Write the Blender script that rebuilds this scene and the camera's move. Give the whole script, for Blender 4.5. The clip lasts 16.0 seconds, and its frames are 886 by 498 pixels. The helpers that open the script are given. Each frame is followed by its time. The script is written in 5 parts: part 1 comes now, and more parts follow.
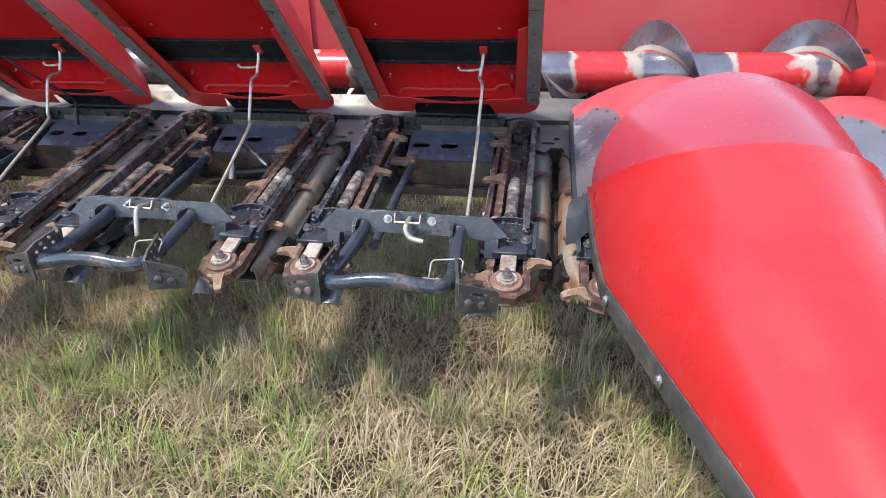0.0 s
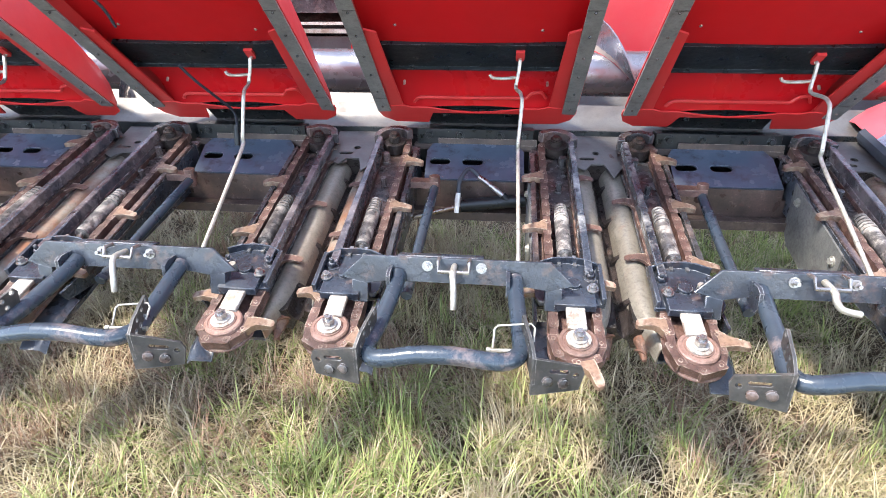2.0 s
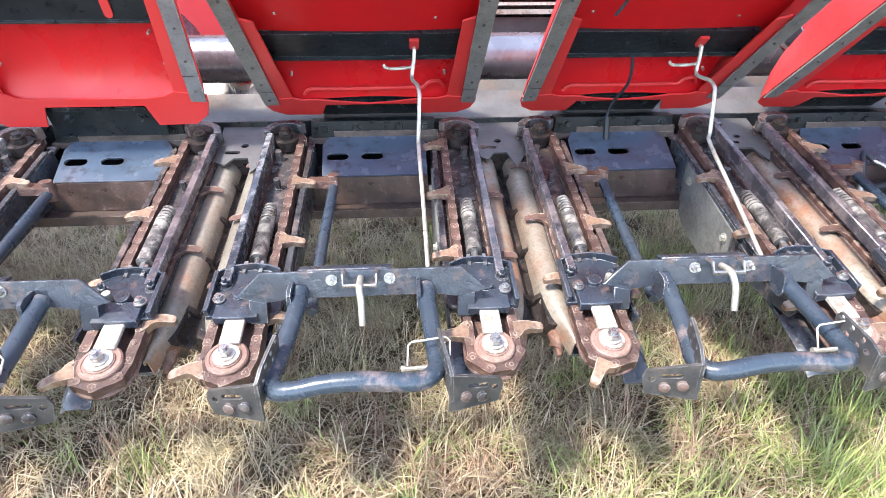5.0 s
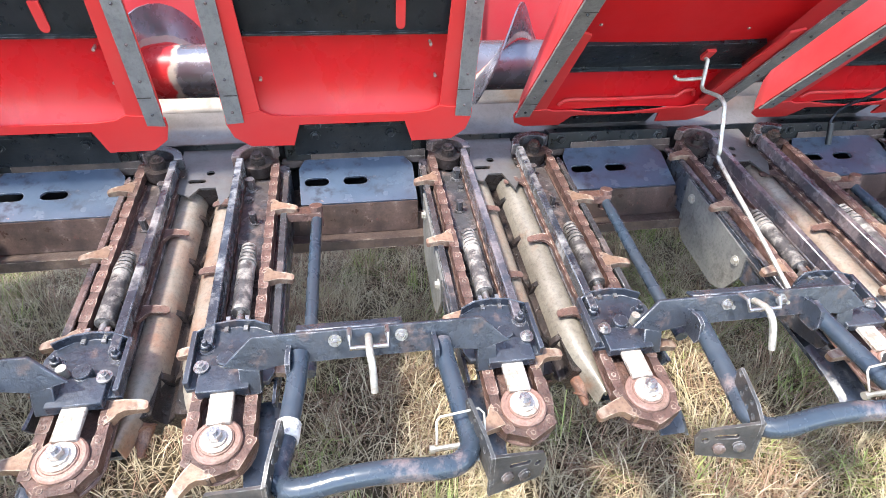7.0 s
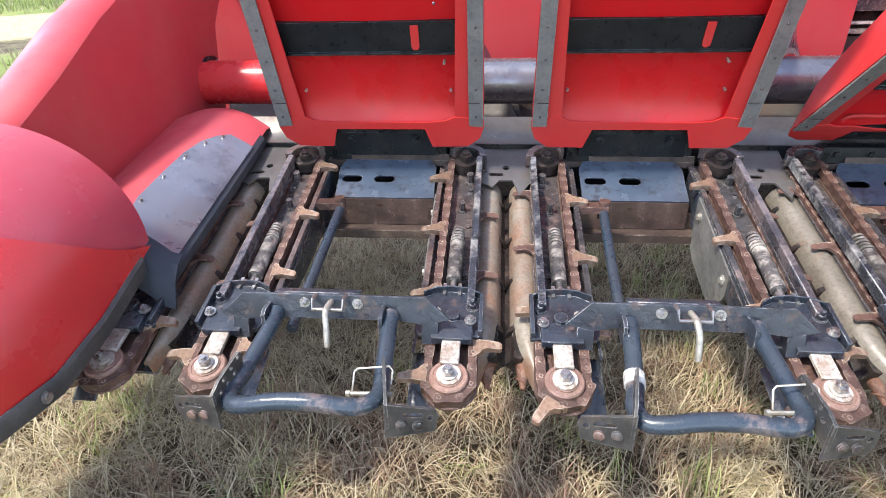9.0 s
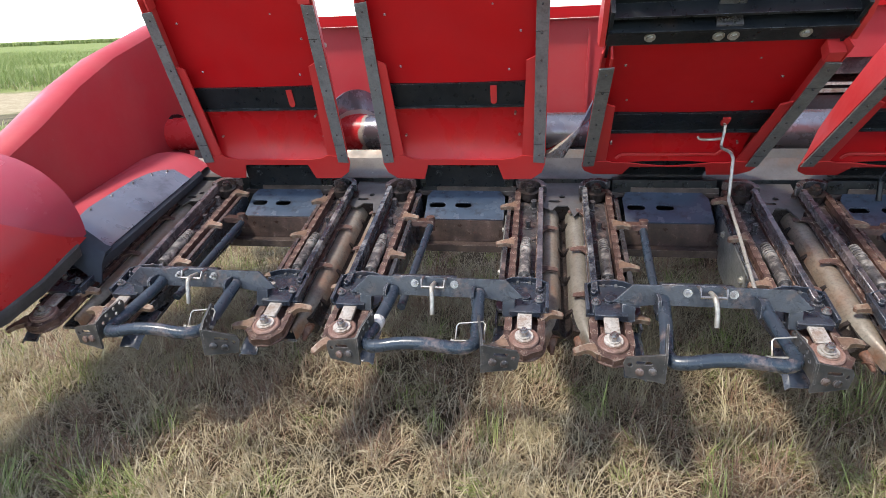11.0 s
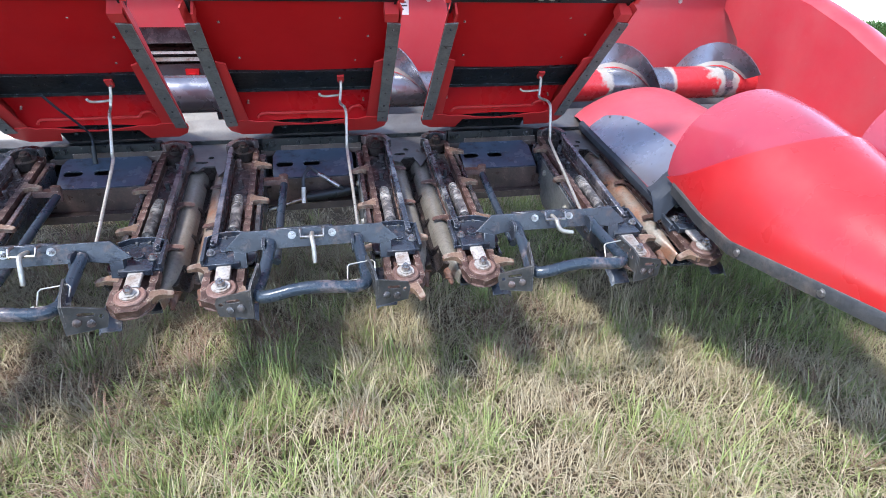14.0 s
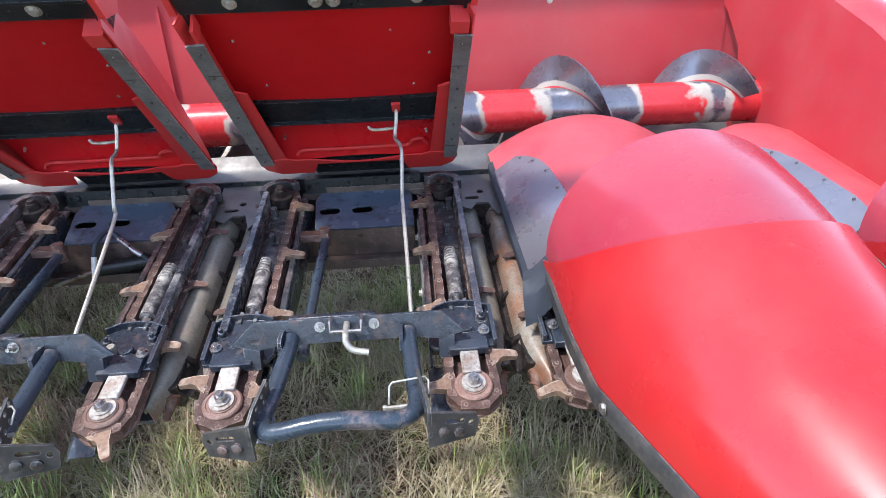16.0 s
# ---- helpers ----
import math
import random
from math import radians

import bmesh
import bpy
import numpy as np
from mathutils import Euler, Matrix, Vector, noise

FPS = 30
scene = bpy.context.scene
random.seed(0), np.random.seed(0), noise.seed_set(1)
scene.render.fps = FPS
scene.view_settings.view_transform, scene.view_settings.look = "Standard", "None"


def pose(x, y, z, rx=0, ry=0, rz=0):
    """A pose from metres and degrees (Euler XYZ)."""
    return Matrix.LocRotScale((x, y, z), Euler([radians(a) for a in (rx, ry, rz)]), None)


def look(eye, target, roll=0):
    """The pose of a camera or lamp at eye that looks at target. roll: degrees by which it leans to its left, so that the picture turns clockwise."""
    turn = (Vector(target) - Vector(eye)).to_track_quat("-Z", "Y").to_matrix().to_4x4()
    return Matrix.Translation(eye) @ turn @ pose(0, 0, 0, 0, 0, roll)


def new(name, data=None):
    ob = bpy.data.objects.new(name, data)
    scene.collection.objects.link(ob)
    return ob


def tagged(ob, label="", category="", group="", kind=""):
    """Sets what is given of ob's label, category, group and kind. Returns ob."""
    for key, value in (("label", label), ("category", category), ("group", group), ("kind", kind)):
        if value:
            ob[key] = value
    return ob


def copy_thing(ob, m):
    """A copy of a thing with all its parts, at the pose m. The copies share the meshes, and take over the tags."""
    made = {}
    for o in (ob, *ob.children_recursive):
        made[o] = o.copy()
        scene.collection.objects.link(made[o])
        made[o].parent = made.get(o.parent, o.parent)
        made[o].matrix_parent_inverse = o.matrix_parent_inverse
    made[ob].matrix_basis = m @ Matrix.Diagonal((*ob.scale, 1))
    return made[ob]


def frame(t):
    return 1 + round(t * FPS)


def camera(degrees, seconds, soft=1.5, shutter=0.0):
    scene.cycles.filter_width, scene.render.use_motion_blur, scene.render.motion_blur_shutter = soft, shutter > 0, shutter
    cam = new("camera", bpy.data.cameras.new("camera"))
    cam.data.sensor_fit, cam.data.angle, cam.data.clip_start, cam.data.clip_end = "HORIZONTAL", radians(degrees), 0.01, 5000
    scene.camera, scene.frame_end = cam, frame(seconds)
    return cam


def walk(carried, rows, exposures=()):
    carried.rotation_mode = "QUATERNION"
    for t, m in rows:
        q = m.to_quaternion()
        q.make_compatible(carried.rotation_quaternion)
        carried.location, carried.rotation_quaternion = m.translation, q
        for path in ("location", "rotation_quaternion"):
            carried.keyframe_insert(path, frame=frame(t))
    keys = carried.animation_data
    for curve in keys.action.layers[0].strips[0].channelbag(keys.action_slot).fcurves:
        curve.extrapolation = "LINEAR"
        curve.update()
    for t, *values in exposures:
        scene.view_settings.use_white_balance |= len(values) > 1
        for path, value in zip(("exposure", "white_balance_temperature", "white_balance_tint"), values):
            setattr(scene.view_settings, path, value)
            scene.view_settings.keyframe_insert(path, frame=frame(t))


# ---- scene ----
cam = camera(76.1, 16.0, soft=0.7)

PATH = [
    (0, (4.893, -1.246, 1.154), (4.58, 0.55, 0.333), -0.5),
    (0.5, (4.691, -1.11, 1.151), (4.438, 0.7, 0.339), 0.1),
    (1, (4.468, -0.952, 1.161), (4.224, 0.852, 0.333), -0.3),
    (1.5, (4.189, -0.942, 1.163), (3.952, 0.857, 0.32), -0.4),
    (2, (3.901, -0.983, 1.185), (3.706, 0.808, 0.316), -0.3),
    (2.5, (3.672, -0.932, 1.19), (3.51, 0.857, 0.31), -0.8),
    (3, (3.439, -0.881, 1.205), (3.339, 0.894, 0.289), -0.8),
    (3.5, (3.149, -0.962, 1.211), (3.115, 0.81, 0.283), -0.3),
    (4, (2.898, -1.001, 1.217), (2.925, 0.765, 0.28), -0.1),
    (4.5, (2.638, -0.942, 1.193), (2.712, 0.821, 0.253), 0.4),
    (4.7, (2.533, -0.92, 1.201), (2.626, 0.839, 0.255), 0.3),
    (6.8, (1.593, -0.719, 1.244), (1.887, 1.014, 0.29), 0.5),
    (7, (1.511, -0.709, 1.242), (1.812, 1.014, 0.273), 0.8),
    (7.5, (1.249, -0.764, 1.264), (1.557, 0.955, 0.289), 1.1),
    (8, (1.055, -0.824, 1.284), (1.235, 0.902, 0.29), -0.8),
    (8.2, (1.015, -0.84, 1.285), (1.111, 0.882, 0.273), -1.1),
    (10.3, (1.546, -1.156, 1.316), (1.141, 0.654, 0.566), -2.0),
    (10.5, (1.623, -1.224, 1.304), (1.214, 0.589, 0.565), -2.3),
    (11, (1.818, -1.369, 1.318), (1.487, 0.46, 0.582), -2.3),
    (11.5, (2.171, -1.466, 1.332), (1.903, 0.374, 0.596), -3.9),
    (12, (2.493, -1.547, 1.327), (2.452, 0.307, 0.577), -2.6),
    (12.5, (2.765, -1.494, 1.278), (2.914, 0.345, 0.505), -1.8),
    (13, (3.096, -1.45, 1.294), (3.323, 0.352, 0.457), -0.8),
    (13.5, (3.488, -1.518, 1.3), (3.746, 0.281, 0.466), -0.3),
    (14, (3.866, -1.501, 1.269), (4.245, 0.283, 0.448), 0.5),
    (14.5, (4.176, -1.386, 1.258), (4.586, 0.392, 0.439), 0.2),
    (15, (4.406, -1.274, 1.268), (4.765, 0.524, 0.471), -0.3),
    (15.5, (4.635, -1.139, 1.247), (4.778, 0.691, 0.454), -2.5),
    (16, (4.721, -0.975, 1.254), (4.83, 0.855, 0.454), -2.1),
]
walk(cam, [(t, look(eye, target, roll)) for t, eye, target, roll in PATH], exposures=[(0, 1.92, 6500, 10), (1, 2.24, 6450, 10), (2, 2.82, 6400, 10), (4.7, 2.98, 6300, 10), (8.2, 2.72, 6450, 10), (10.5, 1.60, 6550, 10), (11, 1.72, 6550, 10), (12, 2.22, 6250, 10), (12.5, 2.54, 5850, 10), (13, 2.60, 5650, 10), (13.5, 2.52, 5650, 10), (14.5, 1.72, 5750, 10), (15.5, 1.64, 5850, 10), (16, 2.07, 5950, 10)])

# ---- light ----
SUN_AZ, SUN_EL = 214.0, 59.0     # azimuth of the sun, counter-clockwise from +x, and its height
world = bpy.data.worlds.new("world")
scene.world = world
world.use_nodes = True
wn = world.node_tree
sky = wn.nodes.new("ShaderNodeTexSky")
sky.sky_type = "NISHITA"
sky.sun_disc = False
sky.sun_elevation = radians(SUN_EL)
sky.sun_rotation = radians(90.0 - SUN_AZ)
sky.air_density, sky.dust_density, sky.ozone_density = 0.75, 0.2, 1.2
wn.nodes["Background"].inputs["Strength"].default_value = 0.14
haze = wn.nodes.new("ShaderNodeHueSaturation")      # thin haze takes some of the blue
haze.inputs["Saturation"].default_value = 0.64
wn.links.new(sky.outputs["Color"], haze.inputs["Color"])
wn.links.new(haze.outputs["Color"], wn.nodes["Background"].inputs["Color"])
sun = new("sun", bpy.data.lights.new("sun", "SUN"))
sun.data.energy, sun.data.angle, sun.data.color = 1.5, radians(7.0), (1.0, 0.93, 0.82)
sun_way = Vector((math.cos(radians(SUN_AZ)) * math.cos(radians(SUN_EL)), math.sin(radians(SUN_AZ)) * math.cos(radians(SUN_EL)), math.sin(radians(SUN_EL))))
sun.matrix_world = look(sun_way * 30, (0, 0, 0))


# ---- materials ----
def material(name, base, second=None, rough=0.5, metal=0.0, scale=12.0, amount=0.5, stain=None, stain_amount=0.0, stain_scale=5.0, bump=0.1,
             bump_scale=60.0, per_piece=0.0, dust=0.0, coat=0.0, spec=0.5, scratch=None, scratch_amount=0.0, edge=None, fine=0.0, other=None):
    """A surface with grain and stains in object space: base and second colour mix by fine noise, the stain lies over them in blotches."""
    m = bpy.data.materials.new(name)
    m.use_nodes = True
    t = m.node_tree
    bsdf = t.nodes["Principled BSDF"]
    where = t.nodes.new("ShaderNodeTexCoord").outputs["Object"]

    def cloud(size, detail, low, high, rough_noise=0.6):
        n = t.nodes.new("ShaderNodeTexNoise")
        n.inputs["Scale"].default_value, n.inputs["Detail"].default_value, n.inputs["Roughness"].default_value = size, detail, rough_noise
        t.links.new(where, n.inputs["Vector"])
        r = t.nodes.new("ShaderNodeMapRange")
        r.inputs["From Min"].default_value, r.inputs["From Max"].default_value = low, high
        t.links.new(n.outputs["Fac"], r.inputs["Value"])
        return r.outputs["Result"]

    def mix(fac, a, b):
        n = t.nodes.new("ShaderNodeMix")
        n.data_type = "RGBA"
        for socket, v in ((n.inputs[0], fac), (n.inputs[6], a), (n.inputs[7], b)):
            if isinstance(v, (tuple, float, int)):
                socket.default_value = (*v, 1) if isinstance(v, tuple) else v
            else:
                t.links.new(v, socket)
        return n.outputs[2]

    def times(a, k):
        n = t.nodes.new("ShaderNodeMath")
        n.operation = "MULTIPLY"
        t.links.new(a, n.inputs[0])
        n.inputs[1].default_value = k
        return n.outputs[0]

    colour = base
    if second:
        colour = mix(times(cloud(scale, 6, 0.35, 0.65), amount * 2 if amount < 0.5 else 1.0), base, second)
    if stain:
        colour = mix(times(cloud(stain_scale, 8, 0.62 - 0.3 * stain_amount, 0.70 - 0.2 * stain_amount, 0.7), min(1.0, 0.55 + stain_amount * 0.5)), colour, stain)
    if other:
        # some of the pieces are far more weathered than others
        pick = t.nodes.new("ShaderNodeMapRange")
        pick.inputs["From Min"].default_value, pick.inputs["From Max"].default_value = 0.35, 0.75
        t.links.new(t.nodes.new("ShaderNodeObjectInfo").outputs["Random"], pick.inputs["Value"])
        part_of = t.nodes.new("ShaderNodeMath")
        part_of.operation = "MULTIPLY"
        t.links.new(pick.outputs["Result"], part_of.inputs[0])
        t.links.new(cloud(7.0, 6, 0.38, 0.60, 0.7), part_of.inputs[1])
        colour = mix(part_of.outputs[0], colour, other)
    if scratch:
        colour = mix(times(cloud(28.0, 10, 0.66, 0.70, 0.75), scratch_amount), colour, scratch)
    if fine:
        colour = mix(times(cloud(bump_scale * 1.6, 8, 0.48, 0.62, 0.8), fine), colour, (0.012, 0.010, 0.009))
    if edge:
        # bare metal where paint has rubbed off along the edges
        bev = t.nodes.new("ShaderNodeBevel")
        bev.samples = 4
        bev.inputs["Radius"].default_value = 0.0035
        geo = t.nodes.new("ShaderNodeNewGeometry")
        dot = t.nodes.new("ShaderNodeVectorMath")
        dot.operation = "DOT_PRODUCT"
        t.links.new(bev.outputs["Normal"], dot.inputs[0])
        t.links.new(geo.outputs["Normal"], dot.inputs[1])
        r = t.nodes.new("ShaderNodeMapRange")
        r.inputs["From Min"].default_value, r.inputs["From Max"].default_value = 0.94, 0.78
        t.links.new(dot.outputs["Value"], r.inputs["Value"])
        both = t.nodes.new("ShaderNodeMath")
        both.operation = "MULTIPLY"
        t.links.new(r.outputs["Result"], both.inputs[0])
        t.links.new(cloud(38, 8, 0.45, 0.62, 0.75), both.inputs[1])
        colour = mix(both.outputs[0], colour, edge)
    if per_piece:
        info = t.nodes.new("ShaderNodeObjectInfo")
        hsv = t.nodes.new("ShaderNodeHueSaturation")
        r = t.nodes.new("ShaderNodeMapRange")
        r.inputs["To Min"].default_value, r.inputs["To Max"].default_value = 1 - per_piece, 1 + per_piece
        t.links.new(info.outputs["Random"], r.inputs["Value"])
        t.links.new(r.outputs["Result"], hsv.inputs["Value"])
        if isinstance(colour, tuple):
            hsv.inputs["Color"].default_value = (*colour, 1)
        else:
            t.links.new(colour, hsv.inputs["Color"])
        colour = hsv.outputs["Color"]
    if dust:
        colour = mix(times(cloud(3.5, 8, 0.4, 0.75, 0.75), dust), colour, (0.33, 0.28, 0.21))
    if isinstance(colour, tuple):
        bsdf.inputs["Base Color"].default_value = (*colour, 1)
    else:
        t.links.new(colour, bsdf.inputs["Base Color"])
    r = t.nodes.new("ShaderNodeMapRange")
    r.inputs["To Min"].default_value, r.inputs["To Max"].default_value = max(0.05, rough - 0.12), min(1.0, rough + 0.15)
    t.links.new(cloud(scale * 2.3, 5, 0.3, 0.7), r.inputs["Value"])
    t.links.new(r.outputs["Result"], bsdf.inputs["Roughness"])
    bsdf.inputs["Metallic"].default_value = metal
    bsdf.inputs["Specular IOR Level"].default_value = spec
    if coat:
        bsdf.inputs["Coat Weight"].default_value, bsdf.inputs["Coat Roughness"].default_value = coat, 0.15
    if bump:
        b = t.nodes.new("ShaderNodeBump")
        b.inputs["Strength"].default_value, b.inputs["Distance"].default_value = bump, 0.004
        t.links.new(cloud(bump_scale, 6, 0.2, 0.8), b.inputs["Height"])
        t.links.new(b.outputs["Normal"], bsdf.inputs["Normal"])
    return m


RED = material("red_paint", (0.44, 0.005, 0.008), (0.37, 0.0045, 0.008), rough=0.42, scale=3.0, amount=0.3, dust=0.012, bump=0.05, bump_scale=25, scratch=(0.24, 0.11, 0.10), scratch_amount=0.35, spec=0.25)
GLOSS_RED = material("glossy_red_panel", (0.44, 0.006, 0.010), (0.37, 0.006, 0.010), rough=0.32, scale=3.0, amount=0.3, dust=0.01, bump=0.03, bump_scale=25, scratch=(0.30, 0.08, 0.07), scratch_amount=0.3, spec=0.35)
PLASTIC_RED = material("red_plastic", (0.50, 0.024, 0.023), (0.43, 0.020, 0.023), rough=0.44, scale=2.2, amount=0.4, dust=0.07, bump=0.03, bump_scale=18, scratch=(0.52, 0.20, 0.20), scratch_amount=0.25)
FADED_RED = material("faded_red_plastic", (0.46, 0.068, 0.084), (0.39, 0.044, 0.060), rough=0.40, scale=3.2, amount=0.4, dust=0.10, bump=0.04, bump_scale=18, scratch=(0.2, 0.03, 0.03), scratch_amount=0.4)
DOME_RED = material("crimson_plastic", (0.37, 0.040, 0.062), (0.29, 0.028, 0.050), rough=0.22, scale=2.6, amount=0.4, dust=0.08, bump=0.02, bump_scale=14, coat=0.2)
WALL_RED = material("sheet_red", (0.44, 0.034, 0.044), (0.38, 0.028, 0.038), rough=0.40, scale=2.0, amount=0.4, dust=0.12, bump=0.03, bump_scale=30, scratch=(0.50, 0.36, 0.34), scratch_amount=0.25)
SNOUT_RED = material("snout_red", (0.44, 0.016, 0.018), (0.36, 0.012, 0.016), rough=0.30, scale=2.0, amount=0.5, dust=0.05, bump=0.03, bump_scale=16, scratch=(0.50, 0.14, 0.14), scratch_amount=0.3, coat=0.25)
BLUE = material("dark_blue_paint", (0.012, 0.016, 0.026), (0.032, 0.042, 0.060), rough=0.28, scale=9, stain=(0.13, 0.085, 0.070), stain_amount=0.22, stain_scale=13, dust=0.08, bump=0.35, scratch=(0.55, 0.54, 0.54), scratch_amount=0.75, edge=(0.55, 0.55, 0.57), fine=0.30, coat=0.2)
RAIL = material("worn_rail", (0.022, 0.026, 0.036), (0.055, 0.060, 0.075), rough=0.22, metal=0.25, scale=11, stain=(0.46, 0.44, 0.42), stain_amount=0.48, stain_scale=7, bump=0.30, scratch=(0.60, 0.58, 0.57), scratch_amount=0.8, edge=(0.62, 0.60, 0.60), fine=0.35, other=(0.155, 0.120, 0.125), coat=0.2)
PLATE_BLUE = material("blue_grey_plate", (0.048, 0.068, 0.100), (0.085, 0.108, 0.145), rough=0.17, scale=5, stain=(0.030, 0.032, 0.040), stain_amount=0.30, stain_scale=16, bump=0.12, scratch=(0.30, 0.20, 0.16), scratch_amount=0.7, edge=(0.30, 0.31, 0.33), coat=0.3)
MOTTLED = material("scuffed_beam", (0.030, 0.020, 0.018), (0.095, 0.060, 0.050), rough=0.34, scale=13, stain=(0.23, 0.19, 0.165), stain_amount=0.12, stain_scale=26, bump=0.3, bump_scale=90, scratch=(0.16, 0.035, 0.030), scratch_amount=0.6, fine=0.45, coat=0.15)
TUBE_BLUE = material("tube_blue_paint", (0.018, 0.030, 0.047), (0.028, 0.042, 0.060), rough=0.27, scale=8, stain=(0.26, 0.19, 0.17), stain_amount=0.16, stain_scale=6, dust=0.08, bump=0.15, scratch=(0.42, 0.40, 0.40), scratch_amount=0.7)
BLACK = material("black_paint", (0.004, 0.006, 0.008), (0.011, 0.014, 0.017), rough=0.34, scale=14, stain=(0.05, 0.034, 0.025), stain_amount=0.12, dust=0.02, bump=0.2, scratch=(0.22, 0.20, 0.18), scratch_amount=0.45, edge=(0.18, 0.19, 0.20), spec=0.35)
GREASE = material("greasy_steel", (0.012, 0.011, 0.011), (0.042, 0.031, 0.028), rough=0.34, metal=0.2, scale=22, stain=(0.12, 0.085, 0.072), stain_amount=0.28, stain_scale=17, bump=0.7, bump_scale=90, scratch=(0.42, 0.40, 0.38), scratch_amount=0.5)
RUST = material("rusty_steel", (0.055, 0.027, 0.022), (0.120, 0.062, 0.048), rough=0.50, scale=30, stain=(0.26, 0.205, 0.175), stain_amount=0.16, stain_scale=22, bump=0.7, bump_scale=110, per_piece=0.3, scratch=(0.40, 0.18, 0.06), scratch_amount=0.8, fine=0.6, edge=(0.46, 0.37, 0.30))
ORANGE_RUST = material("orange_rust", (0.155, 0.065, 0.036), (0.085, 0.048, 0.038), rough=0.7, scale=22, stain=(0.28, 0.19, 0.14), stain_amount=0.4, stain_scale=10, bump=0.5, bump_scale=110, per_piece=0.2, fine=0.4)
SLEEVE = material("worn_sleeve", (0.055, 0.052, 0.055), (0.15, 0.135, 0.125), rough=0.34, metal=0.2, scale=16, stain=(0.50, 0.46, 0.41), stain_amount=0.5, stain_scale=16, bump=0.35, bump_scale=90, scratch=(0.60, 0.57, 0.53), scratch_amount=0.6, per_piece=0.35, edge=(0.55, 0.52, 0.48), fine=0.4)
DECK = material("worn_deck_plate", (0.022, 0.023, 0.028), (0.075, 0.076, 0.084), rough=0.22, metal=0.25, scale=15, stain=(0.24, 0.175, 0.155), stain_amount=0.30, stain_scale=10, dust=0.10, bump=0.4, scratch=(0.58, 0.54, 0.52), scratch_amount=0.65, fine=0.5, edge=(0.48, 0.45, 0.44), other=(0.165, 0.105, 0.092))
TAN = material("polished_stripper", (0.280, 0.252, 0.210), (0.190, 0.166, 0.135), rough=0.40, metal=0.2, scale=9, stain=(0.22, 0.095, 0.052), stain_amount=0.20, stain_scale=7, bump=0.25, per_piece=0.18, fine=0.35, other=(0.235, 0.112, 0.066), edge=(0.50, 0.45, 0.38))
IDLER = material("worn_idler", (0.170, 0.092, 0.072), (0.250, 0.160, 0.132), rough=0.46, metal=0.1, scale=16, stain=(0.14, 0.085, 0.062), stain_amount=0.30, stain_scale=18, bump=0.4, bump_scale=90, per_piece=0.35, fine=0.35)
FLANGE = material("brown_flange", (0.042, 0.028, 0.025), (0.085, 0.060, 0.048), rough=0.5, scale=14, stain=(0.18, 0.14, 0.11), stain_amount=0.22, bump=0.4, edge=(0.46, 0.39, 0.33), fine=0.4)
LUG = material("cast_lug", (0.24, 0.158, 0.108), (0.175, 0.100, 0.070), rough=0.42, metal=0.2, scale=24, stain=(0.32, 0.26, 0.20), stain_amount=0.25, stain_scale=30, bump=0.4, per_piece=0.25, edge=(0.55, 0.46, 0.36), fine=0.35)
SIDE = material("scuffed_side_plate", (0.10, 0.105, 0.105), (0.20, 0.195, 0.180), rough=0.5, metal=0.1, scale=7, stain=(0.055, 0.050, 0.046), stain_amount=0.30, stain_scale=9, bump=0.35, scratch=(0.42, 0.40, 0.37), scratch_amount=0.5, fine=0.4)
STEEL = material("bare_steel", (0.46, 0.45, 0.44), (0.33, 0.31, 0.30), rough=0.30, metal=0.85, scale=18, stain=(0.26, 0.16, 0.11), stain_amount=0.25, bump=0.15, fine=0.3)
ZINC = material("zinc_plated", (0.52, 0.50, 0.45), (0.40, 0.38, 0.33), rough=0.38, metal=0.55, scale=30, stain=(0.32, 0.25, 0.18), stain_amount=0.25, stain_scale=25, bump=0.15, fine=0.3)
SHEET = material("galvanised_sheet", (0.130, 0.124, 0.122), (0.085, 0.076, 0.072), rough=0.40, metal=0.4, scale=8, stain=(0.14, 0.10, 0.08), stain_amount=0.35, stain_scale=6, dust=0.10, bump=0.10, fine=0.2, scratch=(0.45, 0.43, 0.41), scratch_amount=0.4)
EDGE = material("dull_edge_steel", (0.032, 0.033, 0.035), (0.065, 0.062, 0.060), rough=0.45, metal=0.2, scale=16, stain=(0.14, 0.11, 0.09), stain_amount=0.25, bump=0.2, scratch=(0.32, 0.31, 0.30), scratch_amount=0.6, edge=(0.36, 0.35, 0.34), fine=0.3)
STRIP = material("grey_wear_strip", (0.135, 0.135, 0.135), (0.19, 0.187, 0.182), rough=0.48, metal=0.15, scale=16, stain=(0.085, 0.07, 0.062), stain_amount=0.28, bump=0.25, scratch=(0.40, 0.39, 0.38), scratch_amount=0.6, edge=(0.42, 0.41, 0.40), fine=0.3)
PAD = material("grey_pad", (0.28, 0.28, 0.32), (0.22, 0.22, 0.255), rough=0.30, metal=0.65, scale=5, stain=(0.10, 0.09, 0.11), stain_amount=0.25, stain_scale=4, dust=0.04, bump=0.05)
RUBBER = material("black_rubber", (0.024, 0.029, 0.040), (0.036, 0.042, 0.054), rough=0.55, scale=9, dust=0.05, bump=0.15, spec=0.2)
PALE = material("pale_worn_plate", (0.54, 0.51, 0.47), (0.38, 0.34, 0.30), rough=0.45, metal=0.3, scale=26, stain=(0.28, 0.19, 0.14), stain_amount=0.40, stain_scale=24, bump=0.3, per_piece=0.2, fine=0.4)
